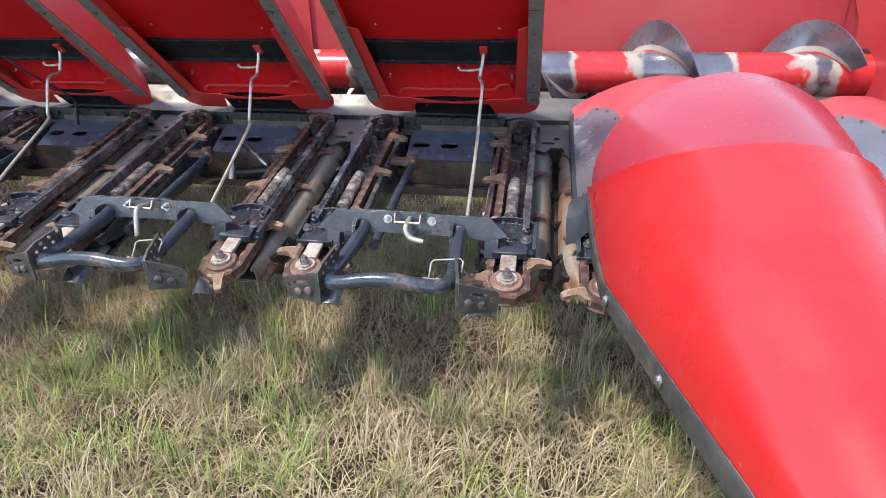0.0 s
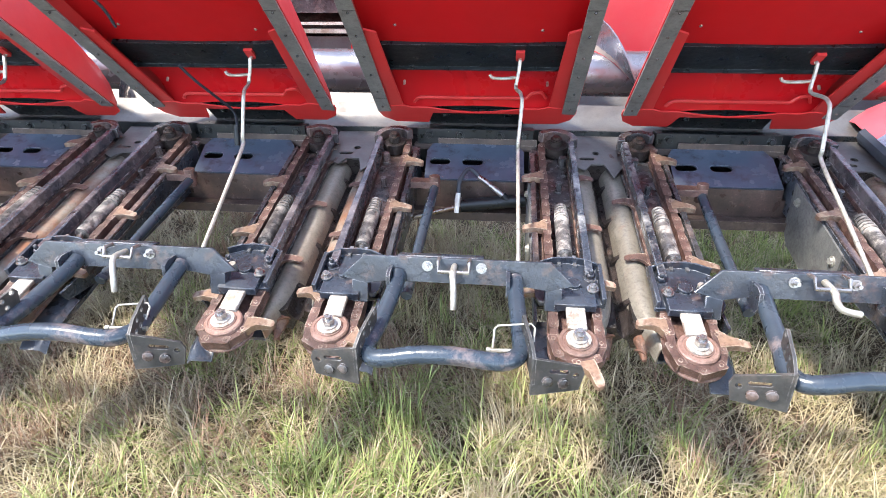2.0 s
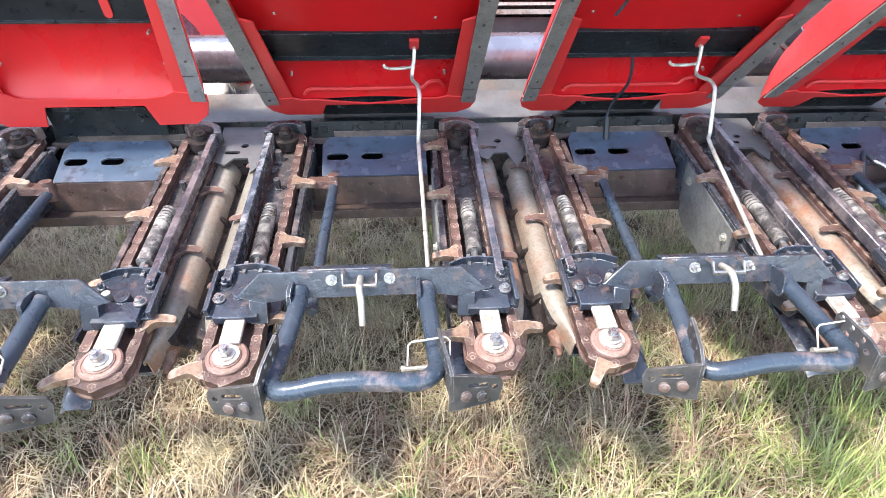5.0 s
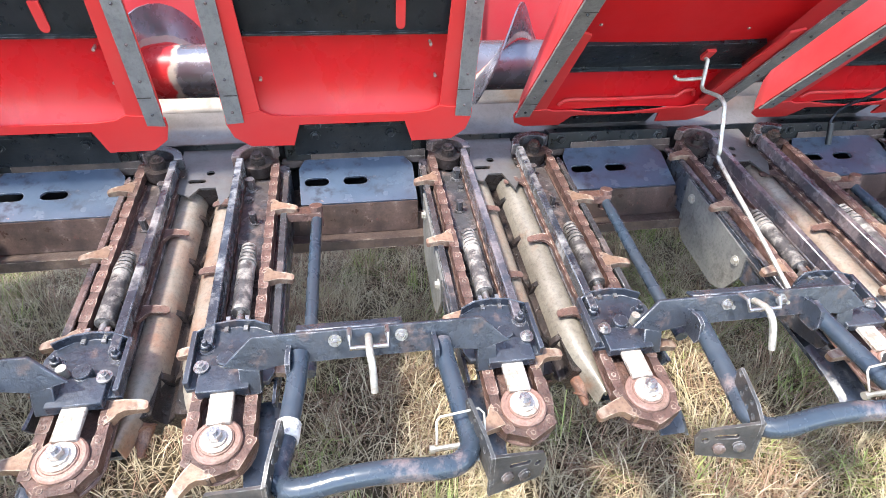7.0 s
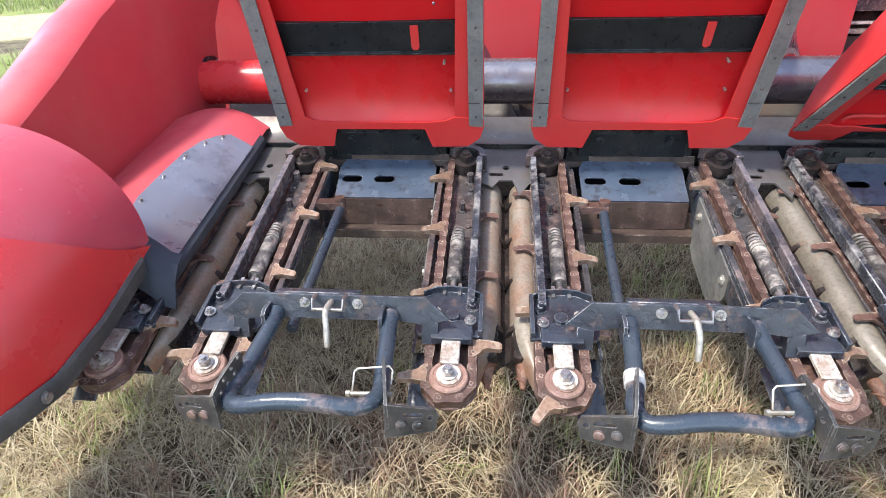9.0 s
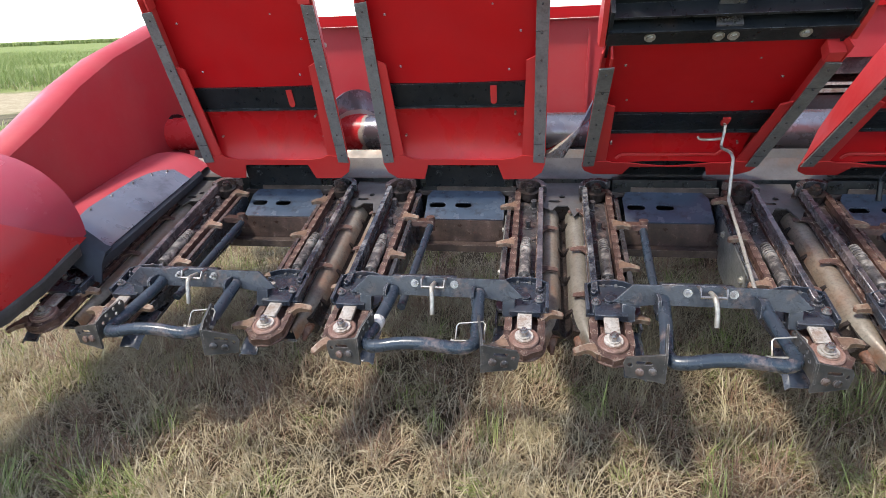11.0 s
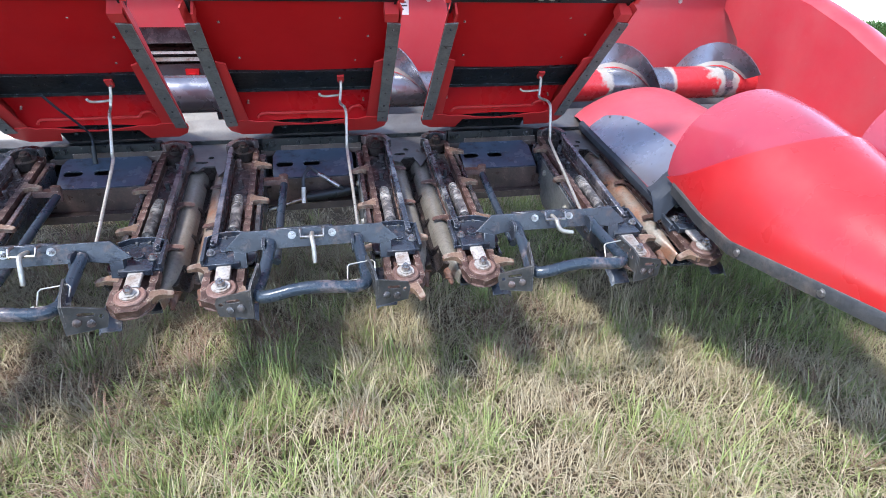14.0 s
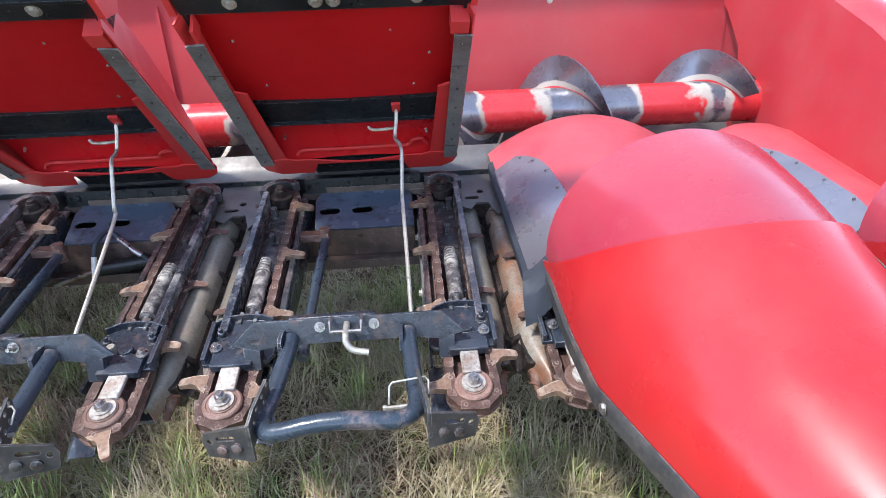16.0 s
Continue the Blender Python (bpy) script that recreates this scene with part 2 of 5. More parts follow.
WHITE = material("white_plastic", (0.75, 0.75, 0.72), (0.62, 0.6, 0.56), rough=0.4, scale=15, stain=(0.3, 0.26, 0.22), stain_amount=0.15, bump=0.05)
TAPE = material("white_label", (0.66, 0.64, 0.60), (0.5, 0.47, 0.43), rough=0.55, scale=30, stain=(0.12, 0.12, 0.13), stain_amount=0.4, stain_scale=55, bump=0.2)


def auger_paint(name, rim, cream, red):
    """Auger steel: bands of old red and cream paint along the tube; on the flighting the paint is left only near its root."""
    m = material(name, (0.24, 0.24, 0.27), (0.15, 0.15, 0.175), rough=0.26, metal=0.7, scale=6, bump=0.05)
    t = m.node_tree
    bsdf = t.nodes["Principled BSDF"]
    steel = bsdf.inputs["Base Color"].links[0].from_socket
    where = t.nodes.new("ShaderNodeTexCoord").outputs["Object"]
    sep = t.nodes.new("ShaderNodeSeparateXYZ")
    t.links.new(where, sep.inputs[0])
    n = t.nodes.new("ShaderNodeTexNoise")
    n.inputs["Scale"].default_value, n.inputs["Detail"].default_value = 9.0, 5.0
    t.links.new(where, n.inputs["Vector"])
    if rim:
        flat = t.nodes.new("ShaderNodeVectorMath")
        flat.operation = "MULTIPLY"
        flat.inputs[1].default_value = (0, 1, 1)
        t.links.new(where, flat.inputs[0])
        ln = t.nodes.new("ShaderNodeVectorMath")
        ln.operation = "LENGTH"
        t.links.new(flat.outputs[0], ln.inputs[0])
        value, scale, shift = ln.outputs["Value"], -9.0, 1.66
    else:
        band = t.nodes.new("ShaderNodeTexNoise")
        band.noise_dimensions = "1D"
        band.inputs["Scale"].default_value, band.inputs["Detail"].default_value = 1.9, 0.5
        t.links.new(sep.outputs["X"], band.inputs["W"])
        away = t.nodes.new("ShaderNodeMath")
        away.operation = "SUBTRACT"
        t.links.new(sep.outputs["X"], away.inputs[0])
        away.inputs[1].default_value = 4 * 0.762
        dist = t.nodes.new("ShaderNodeMath")
        dist.operation = "ABSOLUTE"
        t.links.new(away.outputs[0], dist.inputs[0])
        lift = t.nodes.new("ShaderNodeMath")
        lift.operation = "MULTIPLY_ADD"
        lift.inputs[1].default_value = 0.11
        t.links.new(dist.outputs[0], lift.inputs[0])
        t.links.new(band.outputs["Fac"], lift.inputs[2])
        value, scale, shift = lift.outputs[0], 1.0, -0.19
    a = t.nodes.new("ShaderNodeMath")
    a.operation = "MULTIPLY_ADD"
    a.inputs[1].default_value, a.inputs[2].default_value = scale, shift
    t.links.new(value, a.inputs[0])
    s = t.nodes.new("ShaderNodeMath")
    s.operation = "MULTIPLY_ADD"
    s.inputs[1].default_value = 0.18
    t.links.new(n.outputs["Fac"], s.inputs[0])
    t.links.new(a.outputs[0], s.inputs[2])

    def over(lo, colour, under):
        r = t.nodes.new("ShaderNodeMapRange")
        r.inputs["From Min"].default_value, r.inputs["From Max"].default_value = lo, lo + 0.012
        t.links.new(s.outputs[0], r.inputs["Value"])
        x = t.nodes.new("ShaderNodeMix")
        x.data_type = "RGBA"
        t.links.new(r.outputs["Result"], x.inputs[0])
        t.links.new(under, x.inputs[6])
        x.inputs[7].default_value = (*colour, 1)
        return x.outputs[2], r.outputs["Result"]
    first, bare = over(cream, (0.36, 0.325, 0.28), steel)
    last, _ = over(red, (0.50, 0.030, 0.034), first)
    t.links.new(last, bsdf.inputs["Base Color"])
    k = t.nodes.new("ShaderNodeMapRange")
    k.inputs["To Min"].default_value, k.inputs["To Max"].default_value = 0.7, 0.0
    t.links.new(bare, k.inputs["Value"])
    t.links.new(k.outputs["Result"], bsdf.inputs["Metallic"])
    return m


AUGER, FLIGHT = auger_paint("auger_tube", False, 0.645, 0.675), auger_paint("auger_flighting", True, 0.80, 0.98)


# ---- mesh tools ----
def box(bm, x0, x1, y0, y1, z0, z1, m=None):
    vs = [bm.verts.new((x, y, z)) for x in (x0, x1) for y in (y0, y1) for z in (z0, z1)]
    for f in ((0, 1, 3, 2), (4, 6, 7, 5), (0, 4, 5, 1), (2, 3, 7, 6), (0, 2, 6, 4), (1, 5, 7, 3)):
        bm.faces.new([vs[i] for i in f])
    if m:
        bmesh.ops.transform(bm, matrix=m, verts=vs)
    return vs


def prism(bm, outline, lo, hi, axis="z"):
    """An outline extruded from lo to hi along an axis. The outline's pairs are (x, y), (x, z) or (y, z)."""
    def put(a, b, c):
        return {"z": (a, b, c), "y": (a, c, b), "x": (c, a, b)}[axis]
    ends = [[bm.verts.new(put(a, b, c)) for a, b in outline] for c in (lo, hi)]
    n = len(outline)
    bm.faces.new(ends[0])
    bm.faces.new(ends[1][::-1])
    for i in range(n):
        bm.faces.new((ends[0][i], ends[1][i], ends[1][(i + 1) % n], ends[0][(i + 1) % n]))
    return ends[0] + ends[1]


def pierced(bm, outline, holes, lo, hi):
    """A flat plate with holes cut through it, between z = lo and z = hi."""
    edges = []
    for loop in [outline] + holes:
        vs = [bm.verts.new((x, y, lo)) for x, y in loop]
        edges += [bm.edges.new((vs[i], vs[(i + 1) % len(vs)])) for i in range(len(vs))]
    made = bmesh.ops.triangle_fill(bm, use_beauty=True, edges=edges)
    faces = [g for g in made["geom"] if isinstance(g, bmesh.types.BMFace)]
    low = list({v for f in faces for v in f.verts})
    up = [g for g in bmesh.ops.extrude_face_region(bm, geom=faces)["geom"] if isinstance(g, bmesh.types.BMVert)]
    for v in up:
        v.co.z = hi
    return low + up


def rod(bm, a, b, r, sides=12, r2=None):
    a, b = Vector(a), Vector(b)
    q = (b - a).to_track_quat("Z", "Y").to_matrix()
    rings = []
    for p, rr in ((a, r), (b, r if r2 is None else r2)):
        rings.append([bm.verts.new(p + q @ Vector((rr * math.cos(2 * math.pi * i / sides), rr * math.sin(2 * math.pi * i / sides), 0))) for i in range(sides)])
    bm.faces.new(rings[0][::-1])
    bm.faces.new(rings[1])
    for i in range(sides):
        bm.faces.new((rings[0][i], rings[0][(i + 1) % sides], rings[1][(i + 1) % sides], rings[1][i]))
    return rings[0] + rings[1]


def smooth_line(points, steps=5):
    """A Catmull-Rom line through the points."""
    p = [Vector(points[0])] + [Vector(q) for q in points] + [Vector(points[-1])]
    out = []
    for i in range(1, len(p) - 2):
        for s in range(steps):
            u = s / steps
            out.append(0.5 * ((2 * p[i]) + (p[i + 1] - p[i - 1]) * u + (2 * p[i - 1] - 5 * p[i] + 4 * p[i + 1] - p[i + 2]) * u * u + (3 * p[i] - p[i - 1] - 3 * p[i + 1] + p[i + 2]) * u ** 3))
    return out + [p[-2]]


def pipe(bm, line, r, sides=12):
    """A round bar or hose along a line."""
    line = [Vector(p) for p in line]
    rings, up = [], Vector((0.13, 0.37, 0.92))
    for i, p in enumerate(line):
        way = (line[min(i + 1, len(line) - 1)] - line[max(i - 1, 0)]).normalized()
        side = way.cross(up).normalized()
        over = side.cross(way)
        up = over
        rings.append([bm.verts.new(p + r * (side * math.cos(2 * math.pi * k / sides) + over * math.sin(2 * math.pi * k / sides))) for k in range(sides)])
    for a, b in zip(rings, rings[1:]):
        for k in range(sides):
            bm.faces.new((a[k], a[(k + 1) % sides], b[(k + 1) % sides], b[k]))
    bm.faces.new(rings[0][::-1])
    bm.faces.new(rings[-1])


def skin(bm, rows, thick=0.0, closed=False):
    """A sheet through rows of points; with a thickness it becomes a shell."""
    grid = [[bm.verts.new(p) for p in row] for row in rows]
    faces = []
    for a, b in zip(grid, grid[1:]):
        n = len(a)
        for k in range(n if closed else n - 1):
            faces.append(bm.faces.new((a[k], a[(k + 1) % n], b[(k + 1) % n], b[k])))
    if thick:
        bmesh.ops.recalc_face_normals(bm, faces=faces)
        bmesh.ops.solidify(bm, geom=faces, thickness=thick)
    return grid


def hexbolt(bm, x, y, z, r=0.011, h=0.009, m=None, washer=True, stud=0.0):
    """A hexagon head on its washer, standing on z."""
    vs = []
    if washer:
        vs += rod(bm, (x, y, z), (x, y, z + 0.003), r * 1.5, 12)
    vs += rod(bm, (x, y, z + 0.002), (x, y, z + 0.002 + h), r, 6)
    if stud:
        vs += rod(bm, (x, y, z), (x, y, z + h + stud), r * 0.55, 8)
    if m:
        bmesh.ops.transform(bm, matrix=m, verts=vs)


def mesh_of(bm, name, mat, bevel=0.0, sharp=40):
    if bevel:
        edges = [e for e in bm.edges if len(e.link_faces) == 2 and e.calc_face_angle(0) > radians(30)]
        bmesh.ops.bevel(bm, geom=edges, offset=bevel, segments=1, affect="EDGES", clamp_overlap=True)
    bmesh.ops.recalc_face_normals(bm, faces=bm.faces)
    for e in bm.edges:
        e.smooth = len(e.link_faces) != 2 or e.calc_face_angle(0) < radians(sharp)
    for f in bm.faces:
        f.smooth = True
    me = bpy.data.meshes.new(name)
    bm.to_mesh(me)
    bm.free()
    me.materials.append(mat)
    return me


def part(name, bm, mat, parent, label="", bevel=0.0, m=None):
    """Links a bmesh, or a mesh that is shared, as one object under a thing or a part."""
    ob = new(name, bm if isinstance(bm, bpy.types.Mesh) else mesh_of(bm, name, mat, bevel))
    ob.parent = parent
    if m:
        ob.matrix_basis = m
    if label:
        ob["label"] = label
    return ob


def thing(name, m, label, category, group="", kind=""):
    ob = new(name)
    ob.empty_display_size = 0.1
    ob.matrix_basis = m
    return tagged(ob, label, category, group, kind)


PITCH = 0.762            # from row to row
TILT = 14.2              # slope of the row units
BASE = 0.528             # height of the idler bolts above the ground
CX = 4 * PITCH           # the middle of the header


# ---- ground ----
def ground_height(x, y):
    return 0.02 * math.sin(x * 1.7 + 0.6) * math.cos(y * 1.3) + 0.012 * math.sin(x * 4.1 + y * 3.3)


def fall(x):
    """How far the field falls away beyond the end of the header."""
    return 0.05 * np.log1p(np.exp(np.minimum((x - 10.0) / 1.5, 60.0))) * 1.5 + 0.05 * np.maximum(x - 100.0, 0.0)


def ground():
    xs = sorted(set([-2500, -900, -300, -120, -60, -30, -16, -9] + [round(-5 + 0.25 * i, 3) for i in range(65)] + [14, 20, 34, 64, 124, 300, 900, 2500]))
    ys = sorted(set([-2500, -900, -300, -100, -40, -20, -10, -6] + [round(-4 + 0.25 * i, 3) for i in range(45)] + [10, 15, 25, 50, 100, 300, 900, 2500]))
    bm = bmesh.new()
    skin(bm, [[(x, y, (ground_height(x, y) - 0.03 if abs(x) < 20 and abs(y) < 20 else -0.03) - fall(x)) for x in xs] for y in ys])
    m = bpy.data.materials.new("turf")
    m.use_nodes = True
    t = m.node_tree
    where = t.nodes.new("ShaderNodeTexCoord").outputs["Object"]
    b = t.nodes["Principled BSDF"]
    b.inputs["Roughness"].default_value = 0.95
    b.inputs["Specular IOR Level"].default_value = 0.1

    def noise_of(size, detail=6):
        n = t.nodes.new("ShaderNodeTexNoise")
        n.inputs["Scale"].default_value, n.inputs["Detail"].default_value, n.inputs["Roughness"].default_value = size, detail, 0.7
        t.links.new(where, n.inputs["Vector"])
        return n.outputs["Fac"]

    def ramp(fac, *stops):
        n = t.nodes.new("ShaderNodeValToRGB")
        while len(n.color_ramp.elements) < len(stops):
            n.color_ramp.elements.new(0.5)
        for e, (p, c) in zip(n.color_ramp.elements, stops):
            e.position, e.color = p, (*c, 1)
        t.links.new(fac, n.inputs["Fac"])
        return n.outputs["Color"]
    # near soil is coloured darker to deepen the shade between blades; far is paler
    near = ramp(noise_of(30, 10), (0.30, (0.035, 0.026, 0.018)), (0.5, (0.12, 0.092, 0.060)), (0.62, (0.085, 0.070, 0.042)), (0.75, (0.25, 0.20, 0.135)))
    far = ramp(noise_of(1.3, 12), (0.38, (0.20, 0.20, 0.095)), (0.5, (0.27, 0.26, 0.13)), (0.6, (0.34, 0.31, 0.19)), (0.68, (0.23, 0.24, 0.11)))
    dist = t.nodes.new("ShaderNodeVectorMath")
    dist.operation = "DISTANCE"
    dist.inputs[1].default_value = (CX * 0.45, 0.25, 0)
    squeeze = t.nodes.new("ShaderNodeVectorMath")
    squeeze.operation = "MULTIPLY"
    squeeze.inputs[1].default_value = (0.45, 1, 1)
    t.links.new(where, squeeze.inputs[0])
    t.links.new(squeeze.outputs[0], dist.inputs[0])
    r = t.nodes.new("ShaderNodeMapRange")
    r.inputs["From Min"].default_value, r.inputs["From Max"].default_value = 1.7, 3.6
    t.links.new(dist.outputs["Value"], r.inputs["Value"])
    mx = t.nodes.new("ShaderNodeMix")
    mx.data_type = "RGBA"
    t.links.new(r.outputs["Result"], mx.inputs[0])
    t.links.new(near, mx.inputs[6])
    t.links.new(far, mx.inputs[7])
    # a dirt track with a strip of dark soil beside it, on the side of the low numbers
    across = t.nodes.new("ShaderNodeVectorMath")
    across.operation = "DOT_PRODUCT"
    across.inputs[1].default_value = (-0.53, 0.85, 0)
    t.links.new(where, across.inputs[0])
    wob = t.nodes.new("ShaderNodeMath")
    wob.operation = "MULTIPLY_ADD"
    wob.inputs[1].default_value = 2.4
    t.links.new(noise_of(0.9, 6), wob.inputs[0])
    t.links.new(across.outputs["Value"], wob.inputs[2])
    tracks = ramp(noise_of(6, 8), (0.35, (0.36, 0.29, 0.19)), (0.65, (0.52, 0.44, 0.30)))
    soil = ramp(noise_of(3, 8), (0.35, (0.08, 0.065, 0.05)), (0.65, (0.22, 0.19, 0.12)))
    colour = mx.outputs[2]
    meadow = ramp(noise_of(0.5, 10), (0.38, (0.16, 0.215, 0.065)), (0.55, (0.24, 0.28, 0.10)), (0.7, (0.31, 0.32, 0.14)))
    for lo, hi, what in ((19.6, 9000, meadow), (5.0, 11.0, meadow), (13.4, 19.4, tracks), (11.2, 13.2, soil)):
        band = t.nodes.new("ShaderNodeMapRange")
        band.interpolation_type = "SMOOTHSTEP"
        mid = t.nodes.new("ShaderNodeMath")
        mid.operation = "SUBTRACT"
        t.links.new(wob.outputs[0], mid.inputs[0])
        mid.inputs[1].default_value = (lo + hi) / 2
        size = t.nodes.new("ShaderNodeMath")
        size.operation = "ABSOLUTE"
        t.links.new(mid.outputs[0], size.inputs[0])
        band.inputs["From Min"].default_value, band.inputs["From Max"].default_value = (hi - lo) / 2 + 0.3, (hi - lo) / 2 - 0.3
        t.links.new(size.outputs[0], band.inputs["Value"])
        side = t.nodes.new("ShaderNodeSeparateXYZ")
        t.links.new(where, side.inputs[0])
        left = t.nodes.new("ShaderNodeMapRange")
        left.inputs["From Min"].default_value, left.inputs["From Max"].default_value = -2.5, -4.5
        t.links.new(side.outputs["X"], left.inputs["Value"])
        both = t.nodes.new("ShaderNodeMath")
        both.operation = "MULTIPLY"
        t.links.new(band.outputs["Result"], both.inputs[0])
        t.links.new(left.outputs["Result"], both.inputs[1])
        lay = t.nodes.new("ShaderNodeMix")
        lay.data_type = "RGBA"
        t.links.new(both.outputs[0], lay.inputs[0])
        t.links.new(colour, lay.inputs[6])
        t.links.new(what, lay.inputs[7])
        colour = lay.outputs[2]
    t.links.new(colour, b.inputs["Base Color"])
    bp = t.nodes.new("ShaderNodeBump")
    bp.inputs["Strength"].default_value, bp.inputs["Distance"].default_value = 0.8, 0.03
    t.links.new(noise_of(55, 8), bp.inputs["Height"])
    t.links.new(bp.outputs["Normal"], b.inputs["Normal"])
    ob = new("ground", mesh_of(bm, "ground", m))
    tagged(ob, "uneven dry soil and thatch under mown grass", "ground", kind="structure")


ground()


def blade_material(name, colours, rough=0.6):
    m = bpy.data.materials.new(name)
    m.use_nodes = True
    t = m.node_tree
    b = t.nodes["Principled BSDF"]
    b.inputs["Roughness"].default_value, b.inputs["Specular IOR Level"].default_value = rough, 0.25
    geo = t.nodes.new("ShaderNodeNewGeometry")
    n = t.nodes.new("ShaderNodeValToRGB")
    while len(n.color_ramp.elements) < len(colours):
        n.color_ramp.elements.new(0.5)
    for i, (e, c) in enumerate(zip(n.color_ramp.elements, colours)):
        e.position, e.color = i / (len(colours) - 1), (*c, 1)
    t.links.new(geo.outputs["Random Per Island"], n.inputs["Fac"])
    t.links.new(n.outputs["Color"], b.inputs["Base Color"])
    b.inputs["Transmission Weight"].default_value = 0.0
    tr = t.nodes.new("ShaderNodeBsdfTranslucent")
    t.links.new(n.outputs["Color"], tr.inputs["Color"])
    add = t.nodes.new("ShaderNodeMixShader")
    add.inputs[0].default_value = 0.2
    t.links.new(b.outputs[0], add.inputs[1])
    t.links.new(tr.outputs[0], add.inputs[2])
    t.links.new(add.outputs[0], t.nodes["Material Output"].inputs["Surface"])
    return m


def blades(name, label, mat, x, y, length, lean, width, heading, rng, base=-0.02):
    """Grass as one object: each blade is a strip of two quads and a tip that arches over."""
    n = len(x)
    h = np.stack([np.cos(heading), np.sin(heading)], 1)
    s = np.stack([-np.sin(heading), np.cos(heading)], 1)
    z0 = 0.02 * np.sin(x * 1.7 + 0.6) * np.cos(y * 1.3) + 0.012 * np.sin(x * 4.1 + y * 3.3) + base - 0.012 - fall(x)
    verts = np.zeros((n, 7, 3))
    out, up = np.zeros(n), np.zeros(n)
    i = 0
    for step, wide, bend in ((0.0, 1.0, 0.0), (0.42, 0.9, 0.5), (0.33, 0.6, 1.0), (0.25, 0.0, 1.5)):
        angle = np.clip(lean * (0.25 + bend * 0.85), 0, 1.75)
        out, up = out + length * step * np.sin(angle), np.maximum(up + length * step * np.cos(angle), 0.004 * (step > 0))
        for side in ((1, -1) if wide else (0,)):
            verts[:, i, 0] = x + h[:, 0] * out + s[:, 0] * width * wide * side
            verts[:, i, 1] = y + h[:, 1] * out + s[:, 1] * width * wide * side
            verts[:, i, 2] = z0 + up
            i += 1
    base_i = np.arange(n)[:, None] * 7
    loops = np.concatenate([base_i + np.array([[0, 1, 3, 2]]), base_i + np.array([[2, 3, 5, 4]]), base_i + np.array([[4, 5, 6]])], 1).ravel()
    starts = (np.arange(n)[:, None] * 11 + np.array([[0, 4, 8]])).ravel()
    me = bpy.data.meshes.new(name)
    me.vertices.add(n * 7)
    me.vertices.foreach_set("co", verts.ravel())
    me.loops.add(n * 11)
    me.loops.foreach_set("vertex_index", loops.astype(np.int32))
    me.polygons.add(n * 3)
    me.polygons.foreach_set("loop_start", starts.astype(np.int32))
    me.update()
    me.validate()
    me.materials.append(mat)
    return tagged(new(name, me), label, "grass", kind="stuff")


def wave(x, y, seed):
    """Slow, uneven variation over the plan, between 0 and 1."""
    r = np.random.default_rng(seed)
    v = np.zeros_like(x)
    for f in (1.1, 2.3, 4.1, 7.7):
        for _ in range(3):
            a, p = r.uniform(0, 6.28), r.uniform(0, 6.28)
            v += np.sin(f * (x * np.cos(a) + y * np.sin(a)) * 1.7 + p) / f ** 0.5
    return 1 / (1 + np.exp(-v * 1.1))


